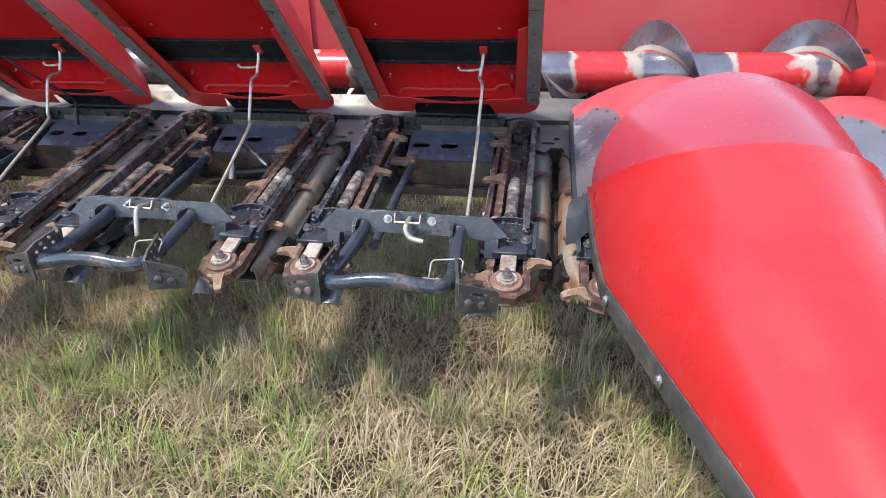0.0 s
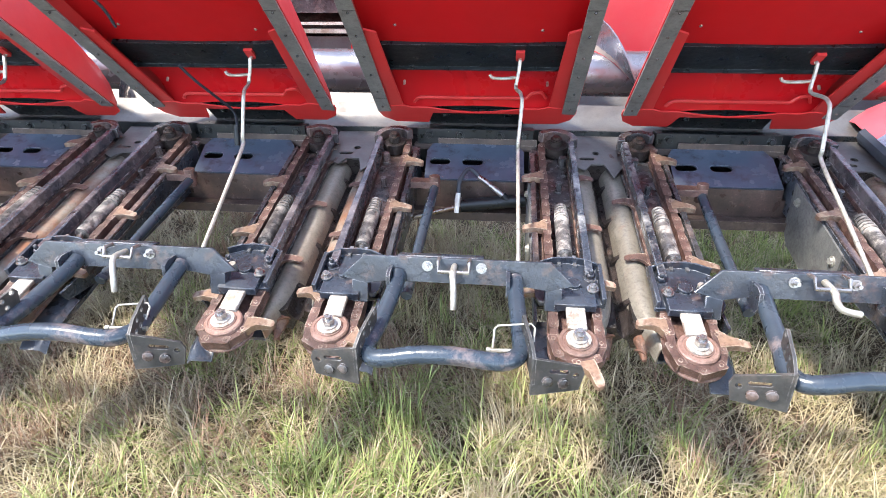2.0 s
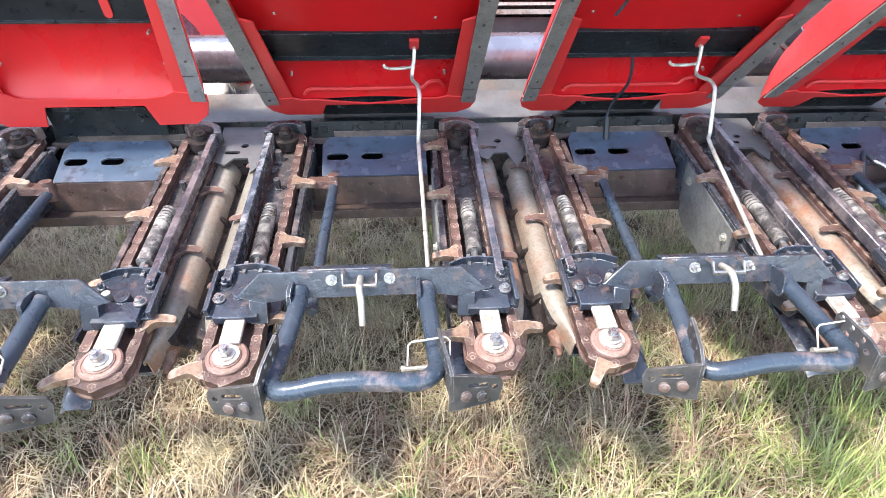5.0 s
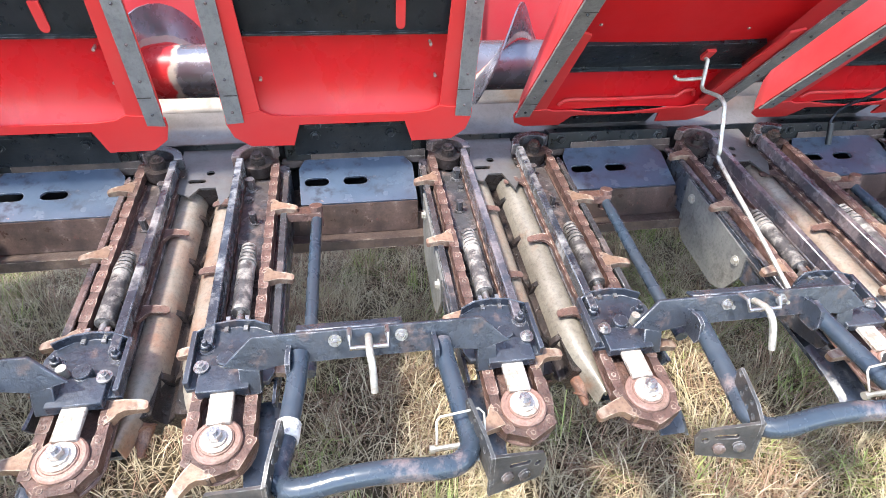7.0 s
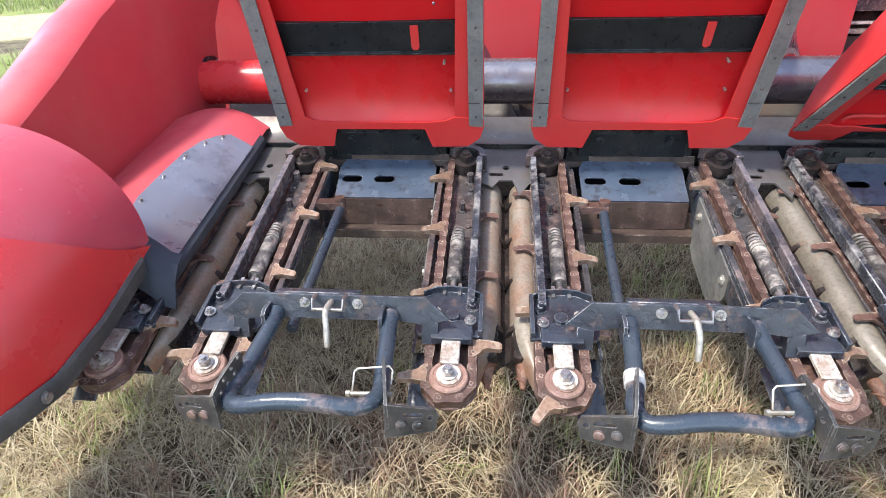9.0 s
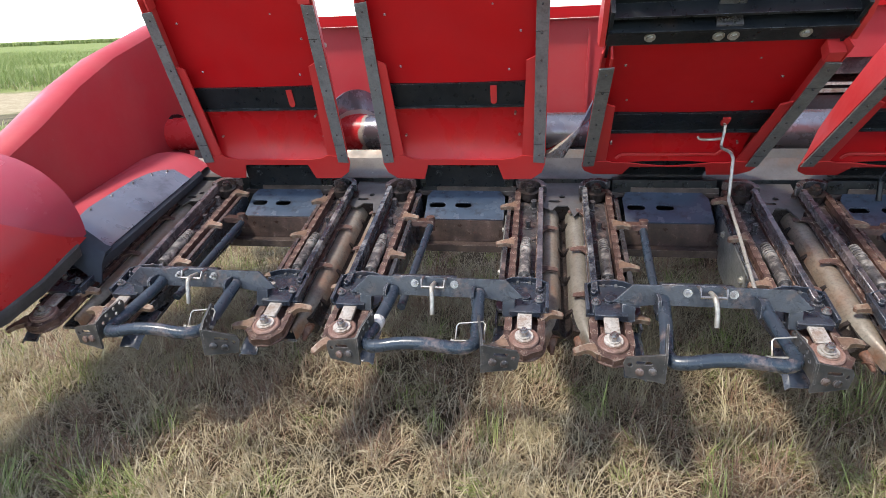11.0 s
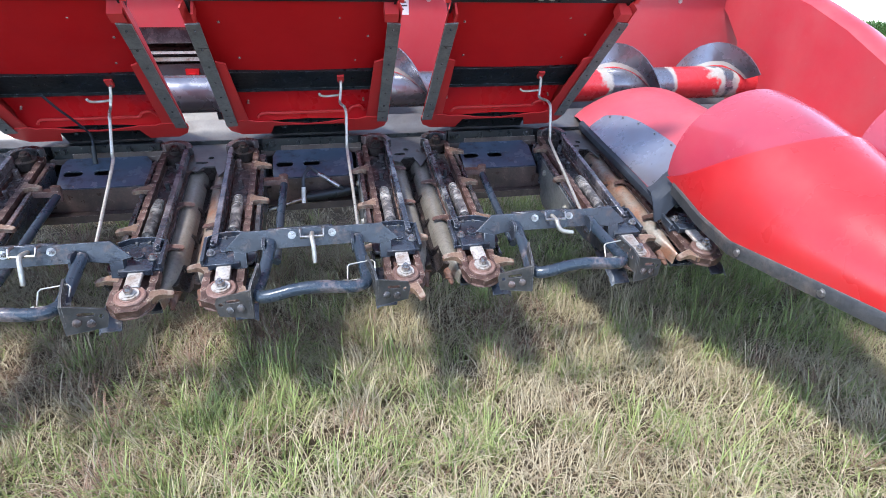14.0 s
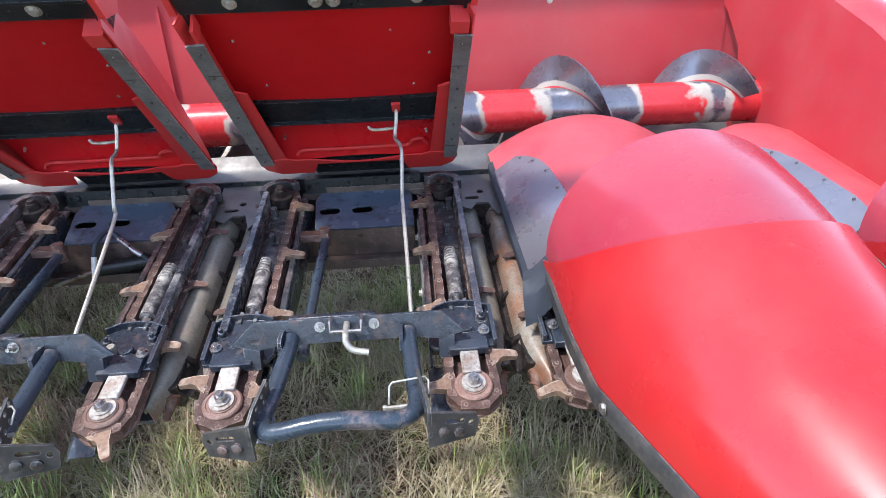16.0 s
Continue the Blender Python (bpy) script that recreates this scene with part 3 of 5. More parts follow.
def grass():
    """Mown grass round the header: a thin mat of fallen blades, and tufts that each lean their own way."""
    rng = np.random.default_rng(7)
    area = (-1.6, 8.2, -1.7, 2.2)

    def inside(x, y):
        """How far a place lies inside the mown stretch, which frays out along its edges."""
        return np.minimum(np.minimum(x - area[0], area[1] - x), np.minimum(y - area[2], area[3] - y))

    straw = blade_material("straw", ((0.417, 0.342, 0.222), (0.650, 0.565, 0.388), (0.373, 0.292, 0.177), (0.469, 0.394, 0.260), (0.244, 0.179, 0.106), (0.617, 0.532, 0.359), (0.376, 0.312, 0.185)))
    olive = blade_material("olive_blade", ((0.334, 0.292, 0.152), (0.530, 0.455, 0.272), (0.323, 0.286, 0.136), (0.500, 0.420, 0.315), (0.454, 0.400, 0.220), (0.255, 0.214, 0.114)))
    green = blade_material("green_blade", ((0.172, 0.218, 0.065), (0.332, 0.374, 0.129), (0.388, 0.422, 0.160), (0.111, 0.150, 0.048), (0.279, 0.332, 0.113), (0.376, 0.410, 0.171)))
    brown = blade_material("russet_blade", ((0.257, 0.153, 0.102), (0.398, 0.268, 0.184), (0.214, 0.127, 0.084), (0.281, 0.214, 0.147), (0.428, 0.352, 0.268)))
    n = 130000
    x, y = rng.uniform(area[0], area[1], n), rng.uniform(area[2], area[3], n)
    keep = inside(x, y) > rng.uniform(0, 0.8, n)
    x, y = x[keep], y[keep]
    n = len(x)
    blades("fallen_grass", "pale dry matted grass on the ground", straw, x, y, rng.uniform(0.04, 0.14, n), rng.uniform(0.9, 1.5, n), rng.uniform(0.0008, 0.0018, n), rng.uniform(0, 6.283, n), rng, base=-0.005)
    # tufts
    n = 9800
    cx, cy = rng.uniform(area[0], area[1], n), rng.uniform(area[2], area[3], n)
    way = rng.uniform(0, 6.283, n)
    tilt = np.abs(rng.normal(0.95, 0.32, n))
    size = rng.uniform(0.55, 1.2, n) * (0.8 + 0.4 * wave(cx, cy, 5))
    fresh = (0.09 + 0.62 * wave(cx, cy, 11) ** 1.6) * np.interp(cx, (2.4, 4.8), (0.6, 2.1))
    fresh = fresh * np.where(cy > 0.0, np.interp(cx, (2.6, 4.6), (0.40, 1.35)), 1.0)
    fresh = fresh * np.where(cy < -0.3, np.interp(cx, (4.4, 5.1), (0.30, 1.0)), 1.0)
    # last term: extra russet under the header tints its shade brown
    withered = np.interp(cx, (2.0, 5.0), (0.17, 0.07)) + 0.04 * np.sin(cx * 2.2) + np.interp(cx, (2.5, 4.5), (0.22, 0.0)) * (cy > 0.1)
    for sx, sy in ((1.35, 0.10), (1.9, -0.35), (0.75, 0.15), (2.25, 0.35), (2.45, 0.05), (1.05, 0.55), (3.1, -0.2), (0.4, -0.1), (2.6, 0.55), (4.6, 0.4), (1.55, 0.62), (0.95, 0.3), (3.6, 0.5)):
        withered = withered + 0.95 * np.exp(-((cx - sx) ** 2 + (cy - sy) ** 2) / 0.022)
    fray = rng.uniform(0, 0.8, n)
    u = rng.uniform(0, 1, n)
    kind = np.where(u < withered, 3, np.where(u < withered + fresh, 2, np.where(u < withered + fresh + (0.22 + 0.22 * wave(cx, cy, 29)) * np.where(cy > 0.0, np.interp(cx, (3.0, 4.8), (0.5, 1.0)), np.interp(cx, (4.3, 5.0), (0.85, 1.1))), 1, 0)))
    for k, name, label, mat, lo, hi, per in ((0, "dry_grass", "tufts of pale dry straw-coloured grass", straw, 0.05, 0.15, 34), (1, "olive_grass", "tufts of yellowing olive grass", olive, 0.05, 0.16, 34),
                                             (2, "green_grass", "tufts of fresh green grass between the dry blades", green, 0.06, 0.17, 30), (3, "russet_grass", "withered russet weeds in the mown grass, more of them to brown the header's shade", brown, 0.05, 0.16, 36)):
        pick = np.nonzero((kind == k) & (inside(cx, cy) > fray))[0]
        i = np.repeat(pick, per)
        m = len(i)
        spread = rng.normal(0, 0.026, (2, m))
        blades(name, label, mat, cx[i] + spread[0], cy[i] + spread[1], size[i] * rng.uniform(lo, hi, m), np.abs(tilt[i] * (0.8 if k == 2 else 1.0) + rng.normal(0, 0.25, m)), rng.uniform(0.0008, 0.0020, m) * (1.2 if k == 2 else 1.0), way[i] + rng.normal(0, 1.0, m), rng)


grass()


# ---- row units ----
def arc(cx, cy, r, a0, a1, n):
    return [(cx + r * math.cos(radians(a0 + (a1 - a0) * i / n)), cy + r * math.sin(radians(a0 + (a1 - a0) * i / n))) for i in range(n + 1)]


def link_mesh(wide):
    """One chain link, pitch along y: outer links are wide, inner links narrower and lower."""
    bm = bmesh.new()
    w, top = (0.0105, 0.0080) if wide else (0.0088, 0.0066)
    prism(bm, [(-w + 0.002, -0.0300), (w - 0.002, -0.0300), (w, -0.026), (w, 0.026), (w - 0.002, 0.0300), (-w + 0.002, 0.0300), (-w, 0.026), (-w, -0.026)] if wide else [(-w, -0.018), (w, -0.018), (w, 0.018), (-w, 0.018)], -0.014, top)
    if wide:
        for y in (-0.0195, 0.0195):
            rod(bm, (0, y, top), (0, y, top + 0.0018), 0.0045, 8)
    return mesh_of(bm, "link", RUST, 0.0012)


def lug_mesh(name, mat, thick):
    """A gathering finger that stands out sideways (+x) from the chain: straight behind, with a root that sweeps ahead (+y), and a blunt cast tip."""
    bm = bmesh.new()
    outline = [(0.0, -0.013), (0.014, -0.013), (0.032, -0.011), (0.052, -0.011), (0.060, -0.010), (0.063, -0.005), (0.063, 0.004), (0.059, 0.008), (0.044, 0.009), (0.029, 0.011), (0.020, 0.015), (0.013, 0.024), (0.0, 0.034)]
    vs = prism(bm, outline, -thick, thick * 0.8)
    for v in vs:
        # the finger droops towards its tip and is scooped out below
        out = max(0.0, v.co.x / 0.062)
        v.co.z += 0.006 * math.sin(out * math.pi) - (0.004 * out if v.co.z > 0 else -0.004 * out)
    return mesh_of(bm, name, mat, 0.003)


def idler_mesh():
    """The worn disc over the idler wheel, turned in shallow rings, flush with the chain that runs round it."""
    bm = bmesh.new()
    line = ((0.041, -0.014), (0.041, 0.006), (0.038, 0.009), (0.033, 0.009), (0.032, 0.0075), (0.029, 0.0075), (0.028, 0.0105), (0.012, 0.0110))
    rows = [[(r * math.cos(2 * math.pi * k / 28), r * math.sin(2 * math.pi * k / 28), z) for k in range(28)] for r, z in line]
    g = skin(bm, rows, closed=True)
    bm.faces.new(g[-1])
    bm.faces.new(g[0][::-1])
    return mesh_of(bm, "idler_disc", IDLER)


def roll_mesh():
    """A fluted stalk roll with a tapering, spiralled nose; it lies along y."""
    bm = bmesh.new()
    sections, n = [], 24
    for y, r, f, turn in ((0.10, 0.030, 0.010, 0), (0.13, 0.030, 0.012, 0), (0.78, 0.030, 0.012, 0), (0.80, 0.024, 0.0, 0)):
        sections.append([((r + f * (1 if k % 4 == 0 else 0)) * math.cos(2 * math.pi * k / n + turn), y, (r + f * (1 if k % 4 == 0 else 0)) * math.sin(2 * math.pi * k / n + turn)) for k in range(n)])
    g = skin(bm, sections, closed=True)
    bm.faces.new(g[0])
    bm.faces.new(g[-1][::-1])
    for y in (0.18, 0.34, 0.50, 0.66):
        rod(bm, (0, y, 0), (0, y + 0.014, 0), 0.041, 18)
    # dark colour stands in for the shade down in the stalk gap
    return mesh_of(bm, "stalk_roll", GREASE)


def nose_mesh(hand):
    """The cone at the front of a stalk roll, with a low spiral rib."""
    bm = bmesh.new()
    rod(bm, (0, 0.045, -0.010), (0, 0.12, 0), 0.005, 14, 0.022)
    rows = []
    for i in range(26):
        u = i / 25
        a = hand * (u * 2 * math.pi * 1.1 + 0.6)
        y, r0 = 0.052 + 0.066 * u, 0.006 + 0.015 * u
        rows.append([(rr * math.cos(a), y, rr * math.sin(a) - 0.012 * (1 - u)) for rr in (r0, r0 + 0.004 + 0.003 * u)])
    skin(bm, rows, thick=0.004)
    return mesh_of(bm, "nose", ORANGE_RUST)


def row_unit():
    """One row unit about its stalk gap: x across, y up the slope from the idler bolts, z square to the deck."""
    unit = thing("row_unit", pose(0, 0, 0), "rusty corn row unit with gathering chains and stalk rolls", "row unit", "row units")
    idler, roll = idler_mesh(), roll_mesh()
    for s in (-1, 1):
        side = Matrix.Diagonal((s, 1, 1, 1))

        def add(name, bm, mat, parent=unit, label="", bevel=0.0, m=None):
            bmesh.ops.transform(bm, matrix=side, verts=bm.verts)
            return part(name, bm, mat, parent, label, bevel, m)
        # deck plate of the arm
        bm = bmesh.new()
        prism(bm, [(0.07, 0.13), (0.205, 0.13), (0.21, 0.30), (0.20, 0.84), (0.07, 0.84)], -0.066, -0.058)
        for v in (0.33, 0.52, 0.69):
            hexbolt(bm, 0.105, v, -0.058, 0.008, 0.008)
        hexbolt(bm, 0.125, 0.60, -0.058, 0.009, 0.03)
        hexbolt(bm, 0.108, 0.74, -0.058, 0.011, 0.03)
        add("deck_plate", bm, DECK, bevel=0.0)
        # inner side wall of the arm under the chain
        bm = bmesh.new()
        prism(bm, [(0.07, -0.036), (0.16, -0.045), (0.80, -0.045), (0.80, -0.17), (0.60, -0.155), (0.40, -0.135), (0.20, -0.105), (0.08, -0.066)], 0.200, 0.206, "x")
        prism(bm, [(0.075, 0.06), (0.16, 0.06), (0.16, 0.80), (0.075, 0.80)], -0.150, -0.140)
        add("side_wall", bm, BLUE)
        bm = bmesh.new()
        box(bm, 0.190, 0.2055, 0.15, 0.78, -0.0445, -0.036)
        add("wear_edge", bm, DECK, label="scuffed wear edge", bevel=0.002)
        # outer rail beside the gap, with its hooked rear end
        bm = bmesh.new()
        prism(bm, [(0.072, 0.19), (0.091, 0.19), (0.091, 0.80), (0.072, 0.80)], -0.030, 0.0)
        prism(bm, [(0.0865, 0.16), (0.091, 0.16), (0.091, 0.80), (0.0865, 0.80)], -0.062, -0.030)
        add("rail", bm, RAIL, bevel=0.003)
        bm = bmesh.new()
        outer = arc(0.128, 0.80, 0.068, 180, 40, 9)
        inner = arc(0.128, 0.80, 0.046, 40, 180, 9)
        prism(bm, outer + inner, -0.03, 0.004)
        add("chain_shield", bm, DECK, bevel=0.002)
        # idler slide bracket
        bm = bmesh.new()
        prism(bm, [(0.052, 0.105), (0.195, 0.105), (0.205, 0.125), (0.205, 0.20), (0.195, 0.222), (0.165, 0.238), (0.128, 0.243), (0.090, 0.238), (0.060, 0.222)], -0.030, -0.018)
        skin(bm, [[(x, y, z) for x, y in ((0.195, 0.222), (0.165, 0.238), (0.128, 0.243), (0.090, 0.238), (0.060, 0.222))] for z in (-0.030, 0.002)], thick=0.004)
        box(bm, 0.052, 0.062, 0.105, 0.222, -0.018, 0.002)
        prism(bm, [(0.075, 0.085), (0.165, 0.085), (0.165, 0.14), (0.075, 0.14)], -0.022, -0.002)
        for p in ((0.078, 0.19), (0.178, 0.185)):
            hexbolt(bm, *p, -0.018, 0.010, 0.012, stud=0.014)
        rod(bm, (0.12, 0.15, -0.018), (0.12, 0.15, 0.006), 0.016, 14)
        add("slide_bracket", bm, BLUE, bevel=0.002)
        bm = bmesh.new()
        hexbolt(bm, 0.080, 0.135, 0.0, 0.0090, 0.010, stud=0.006)
        add("bolt", bm, STEEL)
        bm = bmesh.new()
        rod(bm, (0.157, 0.16, -0.02), (0.157, 0.16, 0.005), 0.009, 10)
        add("spacer", bm, ZINC)
        bm = bmesh.new()
        box(bm, 0.099, 0.140, 0.026, 0.115, -0.020, -0.0095)
        add("tongue", bm, PALE, label="pale worn steel tongue", bevel=0.002)
        # idler with washer and bolt
        sp = part("idler_disc", idler, None, unit, "worn brown idler disc", m=Matrix.Translation((s * 0.119, 0, -0.026)))
        bm = bmesh.new()
        rod(bm, (0, 0, 0.010), (0, 0, 0.014), 0.0255, 22)
        rod(bm, (0, 0, 0.014), (0, 0, 0.018), 0.0175, 18)
        part("washer", bm, PALE, sp, "pale steel washer")
        bm = bmesh.new()
        hexbolt(bm, 0, 0, 0.018, 0.0125, 0.012, washer=False, stud=0.010)
        part("bolt", bm, STEEL, sp)
        # skid plate below the idler
        bm = bmesh.new()
        prism(bm, arc(0.119, 0.0, 0.061, 186, 354, 12) + [(0.176, 0.12), (0.062, 0.12)], -0.056, -0.0485)
        add("skid_plate", bm, RUST, bevel=0.002)
        # the scuffed arm below the idler that reaches out to the snout bracket
        bm = bmesh.new()
        rows = []
        for y, z in ((0.10, -0.075), (0.03, -0.078), (-0.02, -0.086), (-0.050, -0.100)):
            rows.append([(x, y, z - (0.012 if x > 0.20 else 0.0)) for x in (0.150, 0.180, 0.200, 0.212)])
        skin(bm, rows, thick=0.006)
        add("skid_arm", bm, BLUE, label="scuffed blue-grey skid arm", bevel=0.001)
        # drive sprocket at the rear
        bm = bmesh.new()
        rod(bm, (0.125, 0.805, -0.05), (0.125, 0.805, -0.020), 0.036, 16)
        rod(bm, (0.125, 0.805, -0.020), (0.125, 0.805, -0.004), 0.019, 14)
        hexbolt(bm, 0.125, 0.805, -0.002, 0.012, 0.010)
        add("drive_sprocket", bm, GREASE)
        # chain tensioner: sleeve, spring, forked rod
        bm = bmesh.new()
        rod(bm, (0.128, 0.285, -0.03), (0.128, 0.42, -0.03), 0.019, 14)
        rod(bm, (0.128, 0.42, -0.03), (0.128, 0.445, -0.03), 0.016, 14)
        for i in range(5):
            rod(bm, (0.128, 0.425 + i * 0.012, -0.03), (0.128, 0.432 + i * 0.012, -0.03), 0.020 - 0.001 * i, 14)
        sleeve = add("tensioner", bm, SLEEVE, label="spring-loaded chain tensioner")
        bm = bmesh.new()
        rod(bm, (0.128, 0.22, -0.03), (0.128, 0.29, -0.03), 0.008, 10)
        box(bm, 0.106, 0.114, 0.225, 0.262, -0.045, -0.012)
        box(bm, 0.142, 0.150, 0.225, 0.262, -0.045, -0.012)
        rod(bm, (0.103, 0.25, -0.025), (0.153, 0.25, -0.025), 0.006, 8)
        add("fork", bm, STEEL, sleeve, "bare steel fork")
        # stalk roll
        st = part("stalk_roll", roll, None, unit, "stalk roll with flutes, coloured dark for the shade in the gap", m=Matrix.Translation((s * 0.040, 0, -0.115)))
        part("nose", nose_mesh(s), None, st, "rusty spiral nose")
        # stripper plate
        bm = bmesh.new()
        curve = [(0.072, -0.076), (0.068, -0.070), (0.060, -0.0655), (0.050, -0.064), (0.040, -0.0655), (0.031, -0.070), (0.024, -0.078), (0.018, -0.090), (0.015, -0.104)]
        rows = []
        stops = [(0.045, 0.10, 0.020), (0.075, 0.34, 0.012), (0.11, 0.62, 0.006), (0.15, 0.84, 0.002), (0.20, 1.0, 0.0), (0.40, 1.0, 0.0), (0.58, 1.0, 0.0), (0.775, 1.0, 0.0)]
        for y, k, drop in stops:
            rows.append([(0.072 - (0.072 - x) * k, y, z - drop) for x, z in curve])
        skin(bm, rows, thick=0.004)
        add("stripper_plate", bm, TAN)
    # rear plate over the gap, with a notch and holes
    bm = bmesh.new()
    holes = [arc(0.0, 0.80, 0.011, 0, 330, 11), arc(-0.045, 0.765, 0.008, 90, 270, 6) + arc(-0.015, 0.765, 0.008, -90, 90, 6)]
    pierced(bm, [(-0.072, 0.72), (-0.04, 0.70), (-0.02, 0.735), (0.02, 0.735), (0.04, 0.66), (0.072, 0.72), (0.085, 0.91), (-0.085, 0.91)], holes, -0.050, -0.044)
    part("rear_plate", bm, SHEET, unit, "dull sheet-steel rear plate")
    # mount on the beam
    bm = bmesh.new()
    box(bm, -0.10, 0.10, 0.690, 0.704, 0.46, 0.57)
    box(bm, -0.10, 0.10, 0.690, 0.86, 0.560, 0.580)
    bmesh.ops.transform(bm, matrix=(Matrix.Translation((0, 0, BASE)) @ pose(0, 0, 0, TILT)).inverted(), verts=bm.verts)
    part("mount", bm, GREASE, unit)
    # gearbox below the rear end
    bm = bmesh.new()
    box(bm, -0.09, 0.09, 0.74, 0.93, -0.26, -0.055)
    rod(bm, (-0.12, 0.84, -0.16), (0.12, 0.84, -0.16), 0.06, 16)
    part("gearbox", bm, GREASE, unit, bevel=0.012)
    return unit


unit_pose = [Matrix.Translation(((g + 0.5) * PITCH, 0, BASE)) @ pose(0, 0, 0, TILT) for g in range(8)]
first_unit = row_unit()
first_unit.matrix_basis = unit_pose[0]
row_units = [first_unit] + [copy_thing(first_unit, unit_pose[g]) for g in range(1, 8)]
chain_links = (link_mesh(True), link_mesh(False))
finger, gap_finger = lug_mesh("lug", LUG, 0.011), lug_mesh("lug", RUST, 0.006)


def gathering_chain(unit, s, start):
    """A chain round both sprockets of an arm, with a finger on every sixth link; start tells how far it has run on."""
    bm = bmesh.new()
    box(bm, min(s * 0.156, s * 0.180), max(s * 0.156, s * 0.180), 0.13, 0.77, -0.058, -0.052)
    guide = part("gathering_chain", bm, RUST, unit, "rusty gathering chain on its guide")
    length, r1, r2 = 0.805, 0.047, 0.050
    total = 2 * length + math.pi * (r1 + r2)

    def place(d):
        d %= total
        if d < length:
            return (0.119 + r1 + (r2 - r1) * d / length, d), 0.0
        if d < length + math.pi * r2:
            a = (d - length) / r2
            return (0.119 + r2 * math.cos(a), length + r2 * math.sin(a)), a
        if d < 2 * length + math.pi * r2:
            u = (d - length - math.pi * r2) / length
            tuck = min(1.0, max(0.0, (length * (1 - u) - 0.10) / 0.10)) * min(1.0, u / 0.06)
            return (0.119 - r2 + (r2 - r1) * u + 0.013 * tuck, length * (1 - u)), math.pi
        a = math.pi + (d - 2 * length - math.pi * r2) / r1
        return (0.119 + r1 * math.cos(a), r1 * math.sin(a)), a
    count = 48
    for i in range(count):
        p, ang = place(start + i * total / count)
        in_gap = p[0] < 0.12 and p[1] > 0.2
        z = -0.052 if in_gap else -0.034
        m = pose(s * p[0], p[1], z, 0, 0, math.degrees(s * ang))
        part("link", chain_links[i % 2], None, guide, m=m)
        if i % 6 == 0 and p[1] < 0.80:
            part("lug", gap_finger if in_gap else finger, None, guide, "rusty finger over the gap" if in_gap else "tan cast finger", m=m @ Matrix.Diagonal((s, 1, 1, 1)))


for unit, starts in zip(row_units, ((0.205, 0.058), (0.003, 0.137), (0.222, 0.106), (0.040, 0.140), (0.085, 0.220), (0.150, 0.024), (0.008, 0.105), (0.180, 0.070))):
    gathering_chain(unit, -1, starts[0])
    gathering_chain(unit, 1, starts[1])


# ---- header frame ----
def header_frame():
    f = thing("header_frame", pose(0, 0, 0), "steel corn header frame with red back sheet and worn trough", "header frame")
    x0, x1 = 0.0, 8 * PITCH
    bm = bmesh.new()
    box(bm, x0 - 0.1, x1 + 0.1, 0.70, 0.90, 0.510, 0.575)
    part("main_beam", bm, MOTTLED, f, "scuffed dark box beam", 0.008)
    bm = bmesh.new()
    box(bm, x0 - 0.1, x1 + 0.1, 0.655, 0.70, 0.514, 0.522)
    box(bm, x0 - 0.1, x1 + 0.1, 0.650, 0.657, 0.496, 0.523)
    part("flange", bm, FLANGE, f, "brown flange with a worn bright edge", 0.002)
    bm = bmesh.new()
    box(bm, x0 - 0.05, x1 + 0.05, 0.893, 0.901, 0.575, 0.724)
    part("rear_web", bm, BLACK, f, "greasy black web over the beam")
    # trough and its front lip
    bm = bmesh.new()
    line = [(0.895, 0.722), (0.945, 0.734), (0.965, 0.757), (0.985, 0.785), (0.995, 0.780)] + arc(1.2, 0.86, 0.215, 203, 330, 12) + [(1.44, 0.80), (1.497, 0.86)]
    skin(bm, [[(x, y, z) for y, z in line] for x in (x0, x0 + 1.5, CX, x1 - 1.5, x1)], thick=0.004)
    part("trough", bm, SHEET, f, "worn shiny trough sheet")
    # back sheet with the feeder opening
    bm = bmesh.new()
    for a, b, c, d in ((x0, CX - 0.62, 0.70, 1.325), (CX + 0.45, x1, 0.70, 1.325), (CX - 0.62, CX + 0.45, 1.12, 1.325), (CX - 0.62, CX + 0.45, 0.70, 0.76)):
        box(bm, a, b, 1.50, 1.512, c, d)
    sheet = part("back_sheet", bm, WALL_RED, f, "faded red back sheet with bolts")
    bm = bmesh.new()
    box(bm, x0, x1, 1.46, 1.60, 1.326, 1.375)
    part("top_rail", bm, RED, f, bevel=0.006)
    for i in range(13):
        bm = bmesh.new()
        hexbolt(bm, 0, 0, 0, 0.008, 0.006, m=Matrix.Translation((0.28 + i * 0.46, 1.50, 1.245)) @ pose(0, 0, 0, 90))
        part("bolt", bm, ZINC, sheet)
    for x in (1.30, 2.02, 3.78, 4.55):
        bm = bmesh.new()
        box(bm, x, x + 0.012, 1.485, 1.50, 0.80, 1.275)
        part("seam", bm, WALL_RED, sheet, bevel=0.003)
    return f


header_frame()


